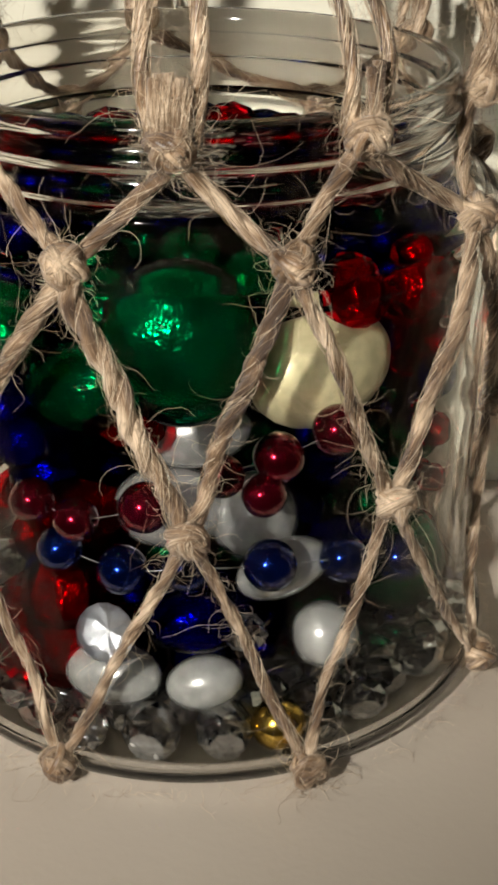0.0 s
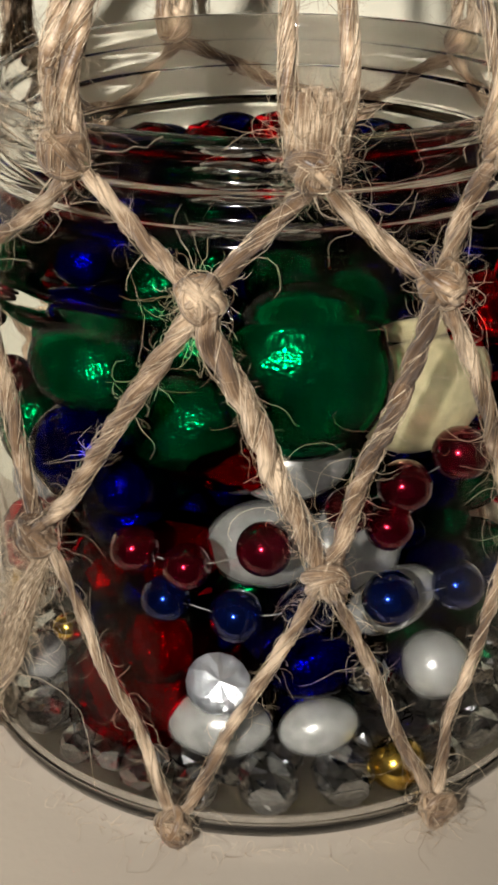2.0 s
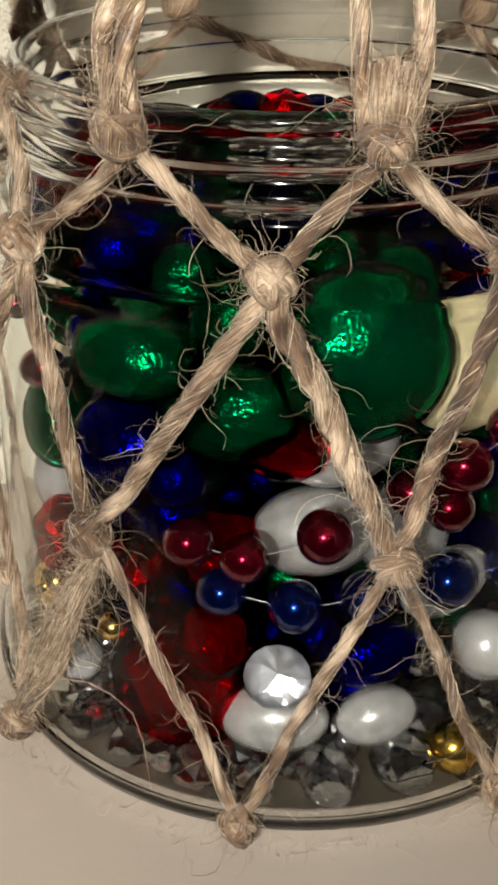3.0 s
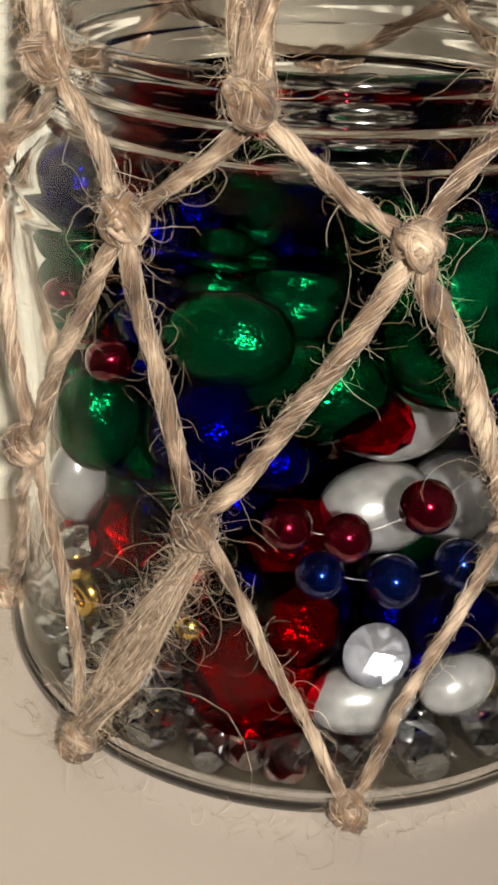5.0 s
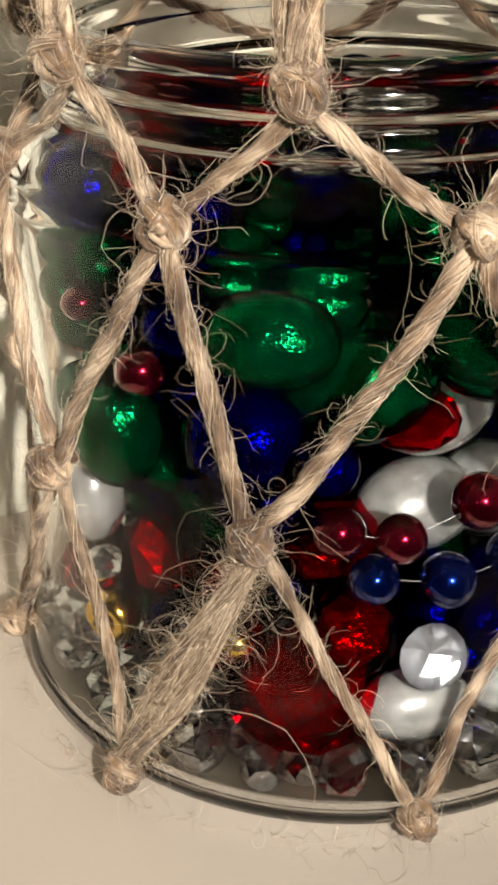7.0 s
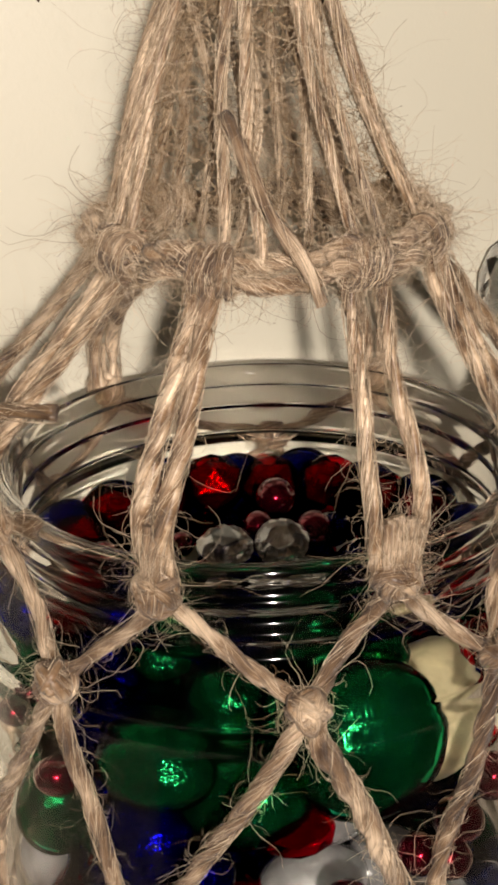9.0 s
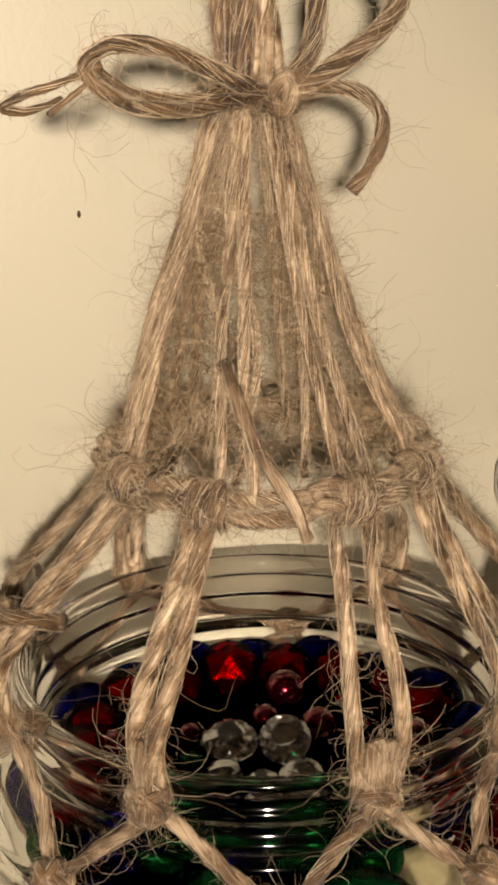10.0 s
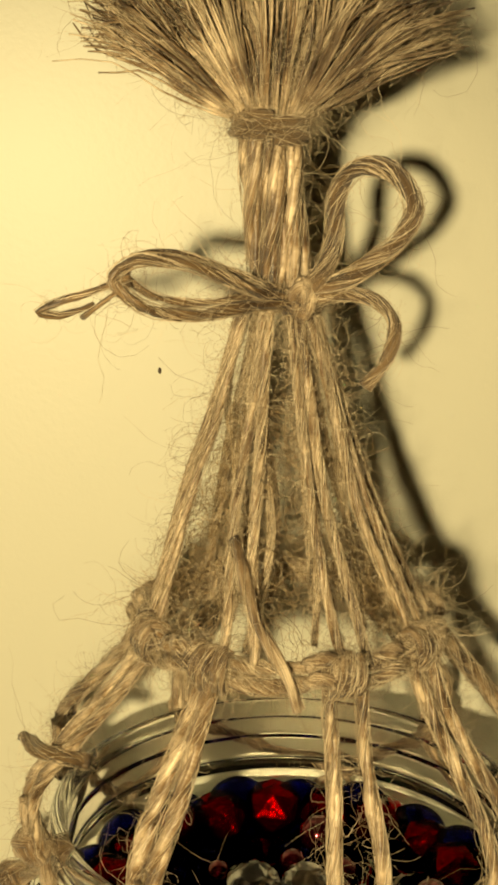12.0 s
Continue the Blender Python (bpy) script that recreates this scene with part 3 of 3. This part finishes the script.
fibres("clinging_fibre", 1700, 0.0, 0.011, 0.00005, True)
fibres("fuzz", 1500, 1.2, 0.0027, 0.000025, False, bends=5)
fibres("loose_fibre", 850, 1.1, 0.0058, 0.000027, False, bends=7)
fibres("long_fibre", 70, 1.2, 0.0085, 0.000036, False, bends=10)
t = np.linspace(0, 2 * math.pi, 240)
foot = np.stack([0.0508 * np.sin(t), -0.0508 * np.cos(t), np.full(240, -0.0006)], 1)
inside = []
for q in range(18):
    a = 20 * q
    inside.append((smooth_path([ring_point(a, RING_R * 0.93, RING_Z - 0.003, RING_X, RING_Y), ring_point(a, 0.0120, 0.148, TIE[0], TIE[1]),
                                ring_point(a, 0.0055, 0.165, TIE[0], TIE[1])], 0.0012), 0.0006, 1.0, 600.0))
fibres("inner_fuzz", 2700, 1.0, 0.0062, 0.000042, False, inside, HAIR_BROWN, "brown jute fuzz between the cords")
fibres("foot_fibre", 1500, 0.9, 0.0040, 0.000026, False, [(foot, 0.0006, 1.0, 600.0)])

# ---------------------------------------------------------------- beads in the jar
PLACED = []        # (x, y, z, radius)


def ball_bm(sx, sy, sz, seg=24, rings=16):
    bm = bmesh.new()
    bmesh.ops.create_uvsphere(bm, u_segments=seg, v_segments=rings, radius=0.5)
    for v in bm.verts:
        v.co = Vector((v.co.x * sx, v.co.y * sy, v.co.z * sz))
    for f in bm.faces:
        f.smooth = True
    return bm


def pierced_bm(w, h):
    """A round bead with a hole along x and slightly flattened poles."""
    bm = bmesh.new()
    prof = []
    hole = 0.10
    for i in range(15):
        a = math.asin(hole / 0.5) + (math.pi - 2 * math.asin(hole / 0.5)) * i / 14
        prof.append((0.5 * math.sin(a), -0.5 * math.cos(a)))
    prof += [(hole * 0.9, 0.40), (hole * 0.9, -0.40)]
    n = 24
    rings = []
    for i in range(n):
        a = 2 * math.pi * i / n
        rings.append([bm.verts.new((x * w, r * math.cos(a) * h, r * math.sin(a) * h)) for r, x in prof])
    for i in range(n):
        for q in range(len(prof)):
            f = bm.faces.new((rings[i][q], rings[i - 1][q], rings[i - 1][(q + 1) % len(prof)], rings[i][(q + 1) % len(prof)]))
            f.smooth = True
    bmesh.ops.recalc_face_normals(bm, faces=bm.faces[:])
    return bm


def faceted_bm(w, h, d, n=8):
    """A faceted bead: bevelled tiers round y."""
    bm = bmesh.new()
    tiers = [(0.30, -0.5), (0.46, -0.28), (0.5, 0.0), (0.46, 0.28), (0.30, 0.5)]
    rings = []
    for k, (r, y) in enumerate(tiers):
        off = 0.5 if k % 2 else 0.0
        rings.append([bm.verts.new((r * w * math.cos(2 * math.pi * (i + off) / n), y * d, r * h * math.sin(2 * math.pi * (i + off) / n))) for i in range(n)])
    for k in range(len(rings) - 1):
        a, b = rings[k], rings[k + 1]
        for i in range(n):
            j = (i + 1) % n
            if k % 2 == 0:
                bm.faces.new((a[i], a[j], b[i]))
                bm.faces.new((a[j], b[j], b[i]))
            else:
                bm.faces.new((a[i], b[j], b[i]))
                bm.faces.new((a[i], a[j], b[j]))
    bm.faces.new(rings[0][::-1])
    bm.faces.new(rings[-1])
    bmesh.ops.recalc_face_normals(bm, faces=bm.faces[:])
    return bm


def stone_rings(bm, w, tiers, n=16):
    """Rings of corners for a cut stone that looks towards -y."""
    r = w / 2
    return [[bm.verts.new((f * r * math.cos(2 * math.pi * (i + off) / n), (y + RNG.uniform(-0.05, 0.05)) * r, f * r * math.sin(2 * math.pi * (i + off) / n)))
             for i in range(n)] for f, y, off in tiers]


def facet_rings(bm, a, b):
    n = len(a)
    for i in range(n):
        j = (i + 1) % n
        bm.faces.new((a[i], a[j], b[i]))
        bm.faces.new((b[i], a[j], b[j]))


def crown_bm(w):
    """The clear upper half of a brilliant: flat table, star and kite facets, girdle."""
    bm = bmesh.new()
    table_r, star, girdle, edge = stone_rings(bm, w, ((0.50, -0.42, 0.0), (0.78, -0.27, 0.5), (1.0, -0.02, 0.0), (1.0, 0.06, 0.0)))
    bm.faces.new(table_r)
    facet_rings(bm, table_r, star)
    for i in range(len(star)):
        j = (i + 1) % len(star)
        bm.faces.new((star[i], girdle[j], girdle[i]))
        bm.faces.new((star[i], star[j], girdle[j]))
    for i in range(len(edge)):
        j = (i + 1) % len(edge)
        bm.faces.new((girdle[i], girdle[j], edge[j], edge[i]))
    bmesh.ops.recalc_face_normals(bm, faces=bm.faces[:])
    return bm


def pavilion_bm(w, deep=0.32):
    """The lower half of a brilliant: two tiers of facets down to a point."""
    bm = bmesh.new()
    edge, low = stone_rings(bm, w * 0.985, ((1.0, 0.05, 0.0), (0.55, 0.62 * deep, 0.5)))
    tip = bm.verts.new((0, deep * w / 2, 0))
    facet_rings(bm, edge, low)
    for i in range(len(low)):
        bm.faces.new((low[i], low[(i + 1) % len(low)], tip))
    bmesh.ops.recalc_face_normals(bm, faces=bm.faces[:])
    return bm


def core_bm(lumps):
    """A lumpy, many-sided core of unit width."""
    bm = bmesh.new()
    bmesh.ops.create_icosphere(bm, subdivisions=2 if lumps else 1, radius=0.5)
    for v in bm.verts:
        v.co *= 1 + RNG.uniform(-0.05, 0.05)
    for f in bm.faces:
        f.smooth = lumps
    return bm


def ring_bm(w, thick):
    bm = bmesh.new()
    n, m = 28, 12
    rr = w / 2 - thick
    rings = [[bm.verts.new(((rr + thick * math.cos(2 * math.pi * q / m)) * math.cos(2 * math.pi * i / n), 1.6 * thick * math.sin(2 * math.pi * q / m),
                            (rr + thick * math.cos(2 * math.pi * q / m)) * math.sin(2 * math.pi * i / n))) for q in range(m)] for i in range(n)]
    for i in range(n):
        for q in range(m):
            f = bm.faces.new((rings[i][q], rings[i - 1][q], rings[i - 1][(q + 1) % m], rings[i][(q + 1) % m]))
            f.smooth = True
    bmesh.ops.recalc_face_normals(bm, faces=bm.faces[:])
    return bm


KINDS = {
    "red": ("red_bead", RED_BEAD, "small round red metallic lacquered bead", "red beads"),
    "blue": ("blue_bead", BLUE_BEAD, "small round dark blue metallic lacquered bead", "blue beads"),
    "pearl": ("pearl_bead", PEARL, "white oval imitation pearl bead with satin sheen", "pearl beads"),
    "clear": ("crystal_bead", CRYSTAL, "clear faceted crystal bead among the others", "crystal beads"),
    "gem": ("rhinestone", CLEAR_SHELL, "round brilliant-cut clear rhinestone against the glass", "rhinestones"),
    "spark": ("crystal_stone", CRYSTAL, "clear brilliant-cut crystal stone lying on the heap", "crystal beads"),
    "gold": ("gold_bead", GOLD, "small shiny gold metal bead", "gold beads"),
    "bigred": ("red_gem", RED_GEM, "large translucent ruby red acrylic gem", "red gems"),
    "bigblue": ("blue_gem", BLUE_GEM, "large translucent cobalt blue glass gem", "blue gems"),
    "biggreen": ("green_gem", GREEN_GEM, "large translucent emerald green glass gem", "green gems"),
    "cream": ("cream_bead", CREAM, "large pale gold satin oval bead", "gold beads"),
}


def bead_mesh(kind, w, h, d):
    if kind in ("red", "blue"):
        return pierced_bm(w, h)
    if kind == "clear":
        return faceted_bm(w, h, d, 8)
    if kind in ("gem", "spark"):
        return crown_bm(w)
    return ball_bm(w, d, h)


def mesh_of(name, bm, material):
    me = bpy.data.meshes.new(name)
    bm.to_mesh(me)
    bm.free()
    me.materials.append(material)
    return me


SHELLS = {"bigred": mesh_of("red_gem", faceted_bm(1, 1, 1, 10), RED_GEM), "bigblue": mesh_of("blue_gem", ball_bm(1, 1, 1, 20, 14), BLUE_GEM),
          "biggreen": mesh_of("green_gem", ball_bm(1, 1, 1, 20, 14), GREEN_GEM)}
CORES = {"bigred": [mesh_of("core", core_bm(False), RED_CORE) for q in range(3)], "bigblue": [mesh_of("core", core_bm(True), BLUE_CORE) for q in range(2)],
         "biggreen": [mesh_of("core", core_bm(True), GREEN_CORE) for q in range(3)]}


def bead(kind, place, w, h, deg, spin=0.0):
    """One bead, its flat side turned outwards at the angle deg; w and h in mm."""
    name, material, label, group = KINDS[kind]
    d = min(w, h)
    if kind in ("bigred", "bigblue", "biggreen", "cream"):
        d = min(d, 16)
    turn = Matrix.Translation(place) @ Matrix.Rotation(radians(deg), 4, "Z") @ Matrix.Rotation(radians(spin), 4, "Y")
    if kind in SHELLS:
        ob = new(name, SHELLS[kind])
        turn = turn @ Matrix.Diagonal((w * MM, d * MM, h * MM, 1))
        # added core that imitates light glinting inside the gem
        core = new("core", CORES[kind][int(RNG.integers(0, len(CORES[kind])))])
        core.parent = ob
        core.matrix_basis = Matrix.Rotation(RNG.uniform(0, 6.28), 4, "Y") @ Matrix.Scale(0.93, 4)
    else:
        ob = put(name, mesh_of(name, bead_mesh(kind, w * MM, h * MM, d * MM), material), material)
        if kind == "spark":
            put("pointed_back", mesh_of("pointed_back", pavilion_bm(w * MM, 0.85), CRYSTAL), CRYSTAL, ob, "clear pointed back facets")
        if kind == "gem":
            turn = turn @ Matrix.Rotation(radians(-20), 4, "X")
            put("foiled_back", mesh_of("foiled_back", pavilion_bm(w * MM), FOIL), FOIL, ob, "silver foiled back facets")
    ob.matrix_basis = turn
    tagged(ob, label, "bead", group)
    PLACED.append((*place, (w + h + d) / 6 * MM))
    return ob


def against_glass(kind, deg, z, w, h, spin=0.0):
    d = min(w, h)
    if kind in ("bigred", "bigblue", "biggreen", "cream"):
        d = min(d, 16)
    if kind == "gem":
        d = 2.6
    z = max(z, 1.5 + h / 2)
    r = ((46.9 if z < 7 else 45.4 if z < 8.5 else 43.6 if z < 11 else 42.8) - d / 2 - (0.6 if h > 14 else 0.2))
    a = math.radians(deg)
    return bead(kind, (r * math.sin(a) * MM, -r * math.cos(a) * MM, z * MM), w, h, deg, spin)


for row in (
    "red -27.4 40.2 6.6 6.6", "red -16.4 39.2 6.4 6.4", "red -1.4 42.7 7.3 7.3", "red 14.4 48.2 6.2 6.2", "red 26 49.9 7.2 7.2",
    "red 39.8 52 7.6 7.6", "red 22.8 44.5 6.4 6.4", "red -65.2 57.7 6.2 6.2", "red -79.9 63.8 4.6 4.6",
    "blue -21 33.3 6.6 6.6", "blue -6.8 31.8 7.3 7.3", "blue 24.6 32.2 7.8 7.8", "blue 42.2 30.1 7.3 7.3", "blue 7 32.8 7.1 7.1", "blue 62 24 7.6 7.6",
    "pearl -11.2 11.6 15.5 10.2", "pearl 10.2 11.8 11.8 8.6", "pearl 39.6 16 10.3 10.6", "pearl -64 9 8.2 8.2",
    "pearl -92.1 30 8.9 13.6", "clear -0.6 2 9.6 8.2", "clear 13.9 2 9 8.8", "clear 18.7 21.9 7.1 5.5", "clear -97 9 11 7",
    "clear -80.5 24.5 5 5", "clear -51.8 3 7.5 7.5", "clear -14.1 3.6 6.8 6", "gem -10 21.8 9.2 9.2", "gold 25.1 4 8.6 8.2", "gold -45.4 22.5 4.2 4.2",
    "bigred -34 12.5 22 21", "bigred -24 24 11.5 11.5", "bigred -65 30.6 7 12.5", "bigred 42.6 72 8.7 9.4", "bigred 64 70 8.1 11.8",
    "bigblue 8.2 22.8 15 9.4", "bigblue -46.3 49.3 17 14.6", "bigblue -30 49 8.2 8.2",
    "biggreen 6.5 65.3 23 23", "biggreen -41.2 64 17.4 13", "biggreen -80.6 44 12 16", "biggreen 84 15 19 18",
):
    kind, *nums = row.split()
    deg, z, w, h = map(float, nums)
    against_glass(kind, deg, z, w, h, RNG.uniform(-12, 12) if kind in ("pearl", "bigred") else RNG.uniform(-40, 40) if kind in ("red", "blue", "clear") else 0)

# the gold spacer ring seen edge on
spacer = put("gold_spacer_ring", bpy.data.meshes.new("gold_spacer_ring"), GOLD)
bm = ring_bm(0.0078, 0.0014)
bm.to_mesh(spacer.data)
bm.free()
spacer.matrix_basis = Matrix.Translation(ring_point(-78.8, 0.0395, 0.0162)) @ Matrix.Rotation(radians(-60), 4, "Z")
tagged(spacer, "polished gold spacer ring bead with a wide hole", "bead", "gold beads")
PLACED.append((*ring_point(-78.8, 0.0395, 0.0162), 0.004))

# second layer: pearls and gems a little deeper in
for kind, deg, r, z, w, h in (("pearl", 8.7, 22, 46, 17, 11), ("pearl", -1, 23.5, 33.5, 18, 13), ("pearl", 29, 25, 32, 14, 14), ("pearl", 31, 33.6, 27.5, 15, 8.6),
                              ("bigred", -11, 30, 51, 13, 9), ("biggreen", -24, 29, 55, 21, 15), ("bigblue", 55, 30, 24, 15, 12),
                              ("biggreen", 72, 31, 38, 13, 13), ("bigblue", -70, 30, 60, 12, 10), ("bigblue", -48, 28, 36, 14, 12), ("bigred", -30, 27, 31, 15, 13)):
    p = ring_point(deg, r * MM, z * MM)
    bead(kind, tuple(p), w, h, deg, RNG.uniform(-15, 15))

bead("cream", tuple(ring_point(50, 0.0275, 0.0565)), 25, 19, 50)

# the top layer seen through the mouth
for kind, x, y, z, w in (("spark", -5.8, -0.1, 80.5, 9), ("spark", 2.7, -2.1, 80.5, 8.5), ("clear", -8.6, -7.8, 79, 6), ("spark", 2.9, -12.1, 79.5, 7.6),
                         ("clear", -3.3, -12.2, 79, 6), ("red", 7.2, 14.9, 80, 6.6), ("red", 1.7, 6.9, 79.5, 4.6), ("red", -23.6, 5.9, 79, 4.8),
                         ("red", 9.6, 2.6, 79.5, 5.8), ("red", 23.4, -5.5, 79, 6.7), ("red", -11.3, 5.7, 79, 4)):
    ob = bead(kind, (x * MM, y * MM, z * MM), w, w * 0.8 if kind == "clear" else w, RNG.uniform(0, 360), RNG.uniform(-40, 40))
    if kind == "spark":
        ob.matrix_basis = Matrix.Translation((x * MM, y * MM, z * MM)) @ Matrix.Rotation(radians(RNG.uniform(-40, 0)), 4, "Z") @ Matrix.Rotation(radians(RNG.uniform(-78, -55)), 4, "X")

# the rest of the heap: a floor layer, the back against the glass, then the middle
# dark gems added at the back shoulder in place of the wall's shade
for q in range(10):
    a = 92 + q * 19.4
    bead("bigblue", tuple(ring_point(a, 0.0355, 0.0735 + 0.001 * (q % 2))), 13.0, 12.5, a)
    bead("bigred", tuple(ring_point(a + 9, 0.0308, 0.0768 - 0.001 * (q % 2))), 11.6, 10.0, a)
# small stones that cover the bottom of the jar
for tries in range(3000):
    kind, w, h = [("clear", 6.6, 6.0), ("clear", 4.6, 4.4), ("bigblue", 6.5, 6.0), ("bigred", 6.0, 5.5), ("clear", 5.4, 5.0)][int(RNG.integers(0, 5))]
    a, rho = RNG.uniform(-180, 180), 0.0466 * math.sqrt(RNG.uniform(0.2, 1.0))
    if abs(a) < 110 and rho > 0.036:
        kind, w, h = "clear", RNG.uniform(6.0, 9.0), RNG.uniform(5.6, 7.4)
    rad = (w + 2 * h) / 6 * MM
    p = ring_point(a, rho - rad, 0.0016 + h / 2 * MM)
    near = np.array(PLACED)
    if (np.linalg.norm(near[:, :3] - p, axis=1) - 0.74 * (near[:, 3] + rad)).min() > 0:
        bead(kind, tuple(p), w, h, RNG.uniform(0, 360), RNG.uniform(-30, 30))

GAP_A, GAP_B = np.array([0.030, -0.034, 0.060]), np.array([0.028, -0.012, 0.054])


def in_gap(p, rad):
    """Whether a bead would close the open channel towards the cream bead."""
    u = GAP_B - GAP_A
    t = min(1.0, max(0.0, float(np.dot(p - GAP_A, u) / np.dot(u, u))))
    return np.linalg.norm(p - GAP_A - t * u) < rad + 0.0075


FILL = [("bigred", 13, 11), ("bigblue", 13, 11), ("biggreen", 14, 12), ("biggreen", 12, 12), ("bigblue", 9, 9), ("bigred", 9, 8)]
for tries in range(7600):
    layer = 0 if tries < 1400 else 1 if tries < 2900 else 2 if tries < 6200 else 3
    kind, w, h = FILL[int(RNG.integers(0, len(FILL)))]
    if layer == 0 and RNG.random() < 0.5:
        kind, w, h = ("clear", 8, 7) if RNG.random() < 0.75 else ("gold", 6, 6)
    size = RNG.uniform(0.95, 1.2) if tries % 2000 < 500 else RNG.uniform(0.5, 0.8)
    w, h = w * size, h * size
    rad = (w + 2 * h) / 6 * MM
    z = RNG.uniform(0.0030 + h / 2 * MM, 0.0755 - rad)
    a = RNG.uniform(0, 360)
    wide = 0.0424 if z + rad < 0.071 else 0.0370
    if layer == 0:
        z = 0.0016 + h / 2 * MM
        if tries < 600:
            size = RNG.uniform(0.5, 0.75)
            kind, w, h = (kind, 10 * size, 9 * size) if kind != "clear" else ("clear", 6.5, 6)
            rad = (w + 2 * h) / 6 * MM
            z = 0.0016 + h / 2 * MM
        rho = 0.0462 - rad if tries < 600 else min(0.0403, 0.0427 - rad) * math.sqrt(RNG.random())
    elif layer == 1:
        a = RNG.uniform(88, 255)
        rho = wide - h / 2 * MM
    elif layer == 3:
        kind, w, h = ("red", 5.2, 5.2) if RNG.random() < 0.06 else (("biggreen", 9, 8) if RNG.random() < 0.5 else ("bigred", 9, 8))
        rad = h / 2 * MM
        a = RNG.uniform(70, 290)
        z = RNG.uniform(0.064, 0.0785 - rad)
        rho = RNG.uniform(0.026, (0.0415 if z + rad < 0.074 else 0.0375) - rad)
    else:
        rho = min(0.031, wide - rad) * math.sqrt(RNG.random())
    if z > 0.052 and math.cos(math.radians(a)) > 0.2 and kind in ("bigred", "bigblue"):
        kind = "biggreen"
    if z > 0.052 and math.cos(math.radians(a)) > 0.2 and h < 10:
        continue
    low_left = 280 < a < 345 and z < 0.035
    if kind == "bigred" and layer == 2 and not low_left:
        kind = "bigblue"
    if layer == 0 and kind in ("bigred", "biggreen"):
        kind = "clear"
    turn = (a + 180) % 360 - 180
    if -38 < turn < 42 and 0.027 < z < 0.055 and rho > 0.010:
        continue
    p = ring_point(a, rho, z)
    if in_gap(p, rad):
        continue
    near = np.array(PLACED)
    gap = np.linalg.norm(near[:, :3] - p, axis=1) - 0.84 * (near[:, 3] + rad)
    if gap.min() < 0:
        continue
    bead(kind, tuple(p), w, h, a if layer == 1 else RNG.uniform(0, 360), RNG.uniform(-30, 30))

# the threads that the small beads hang on
for label, stops in (("thin pale thread through the small red beads", ((-27.4, 40.2), (-16.4, 39.2), (-1.4, 42.7), (14.4, 48.2), (26, 49.9), (39.8, 52))),
                     ("thin pale thread through the small blue beads", ((-21, 33.3), (-6.8, 31.8), (7, 32.8), (24.6, 32.2), (42.2, 30.1), (62, 24)))):
    line = smooth_path([ring_point(d, 0.0390, z * MM) for d, z in stops], 0.002)
    b = Bundle()
    b.add(*tube(line, np.full(len(line), 0.00007), 6))
    tagged(put("bead_thread", b.mesh("bead_thread"), PEARL), label, "thread")

# a small dark speck on the wall
bm = ball_bm(0.0007, 0.0004, 0.0013, 10, 8)
speck = part("wall_speck", bm, MARK, None)
speck.location = (-0.0193, 0.0539, 0.1583)
tagged(speck, "tiny dark speck on the cream wall", "mark")

scuff = part("wall_scuff", ball_bm(0.0030, 0.0003, 0.0018, 14, 8), SCUFF, None)
scuff.location = (0.0525, 0.0539, 0.1985)
tagged(scuff, "small grey scuff on the cream wall", "mark")

drop = thing("glass_drop_ornament", "clear glass drop ornament with gold cap hanging on wall", "ornament")
part("drop", faceted_bm(0.013, 0.020, 0.008, 10), CRYSTAL, drop).location = (0.0672, 0.0485, 0.1010)
cap = put("cap", lathe("cap", [(0.0002, 0.0), (0.0052, 0.001), (0.0060, 0.005), (0.0050, 0.010), (0.0002, 0.012)], 24), GOLD, drop)
cap.location = (0.0662, 0.0475, 0.1625)
wire = smooth_path([(0.0672, 0.0485, 0.110), (0.0668, 0.0482, 0.135), (0.0662, 0.0475, 0.163)], 0.004)
b = Bundle()
b.add(*tube(wire, np.full(len(wire), 0.0003), 6))
put("wire", b.mesh("wire"), GOLD, drop)
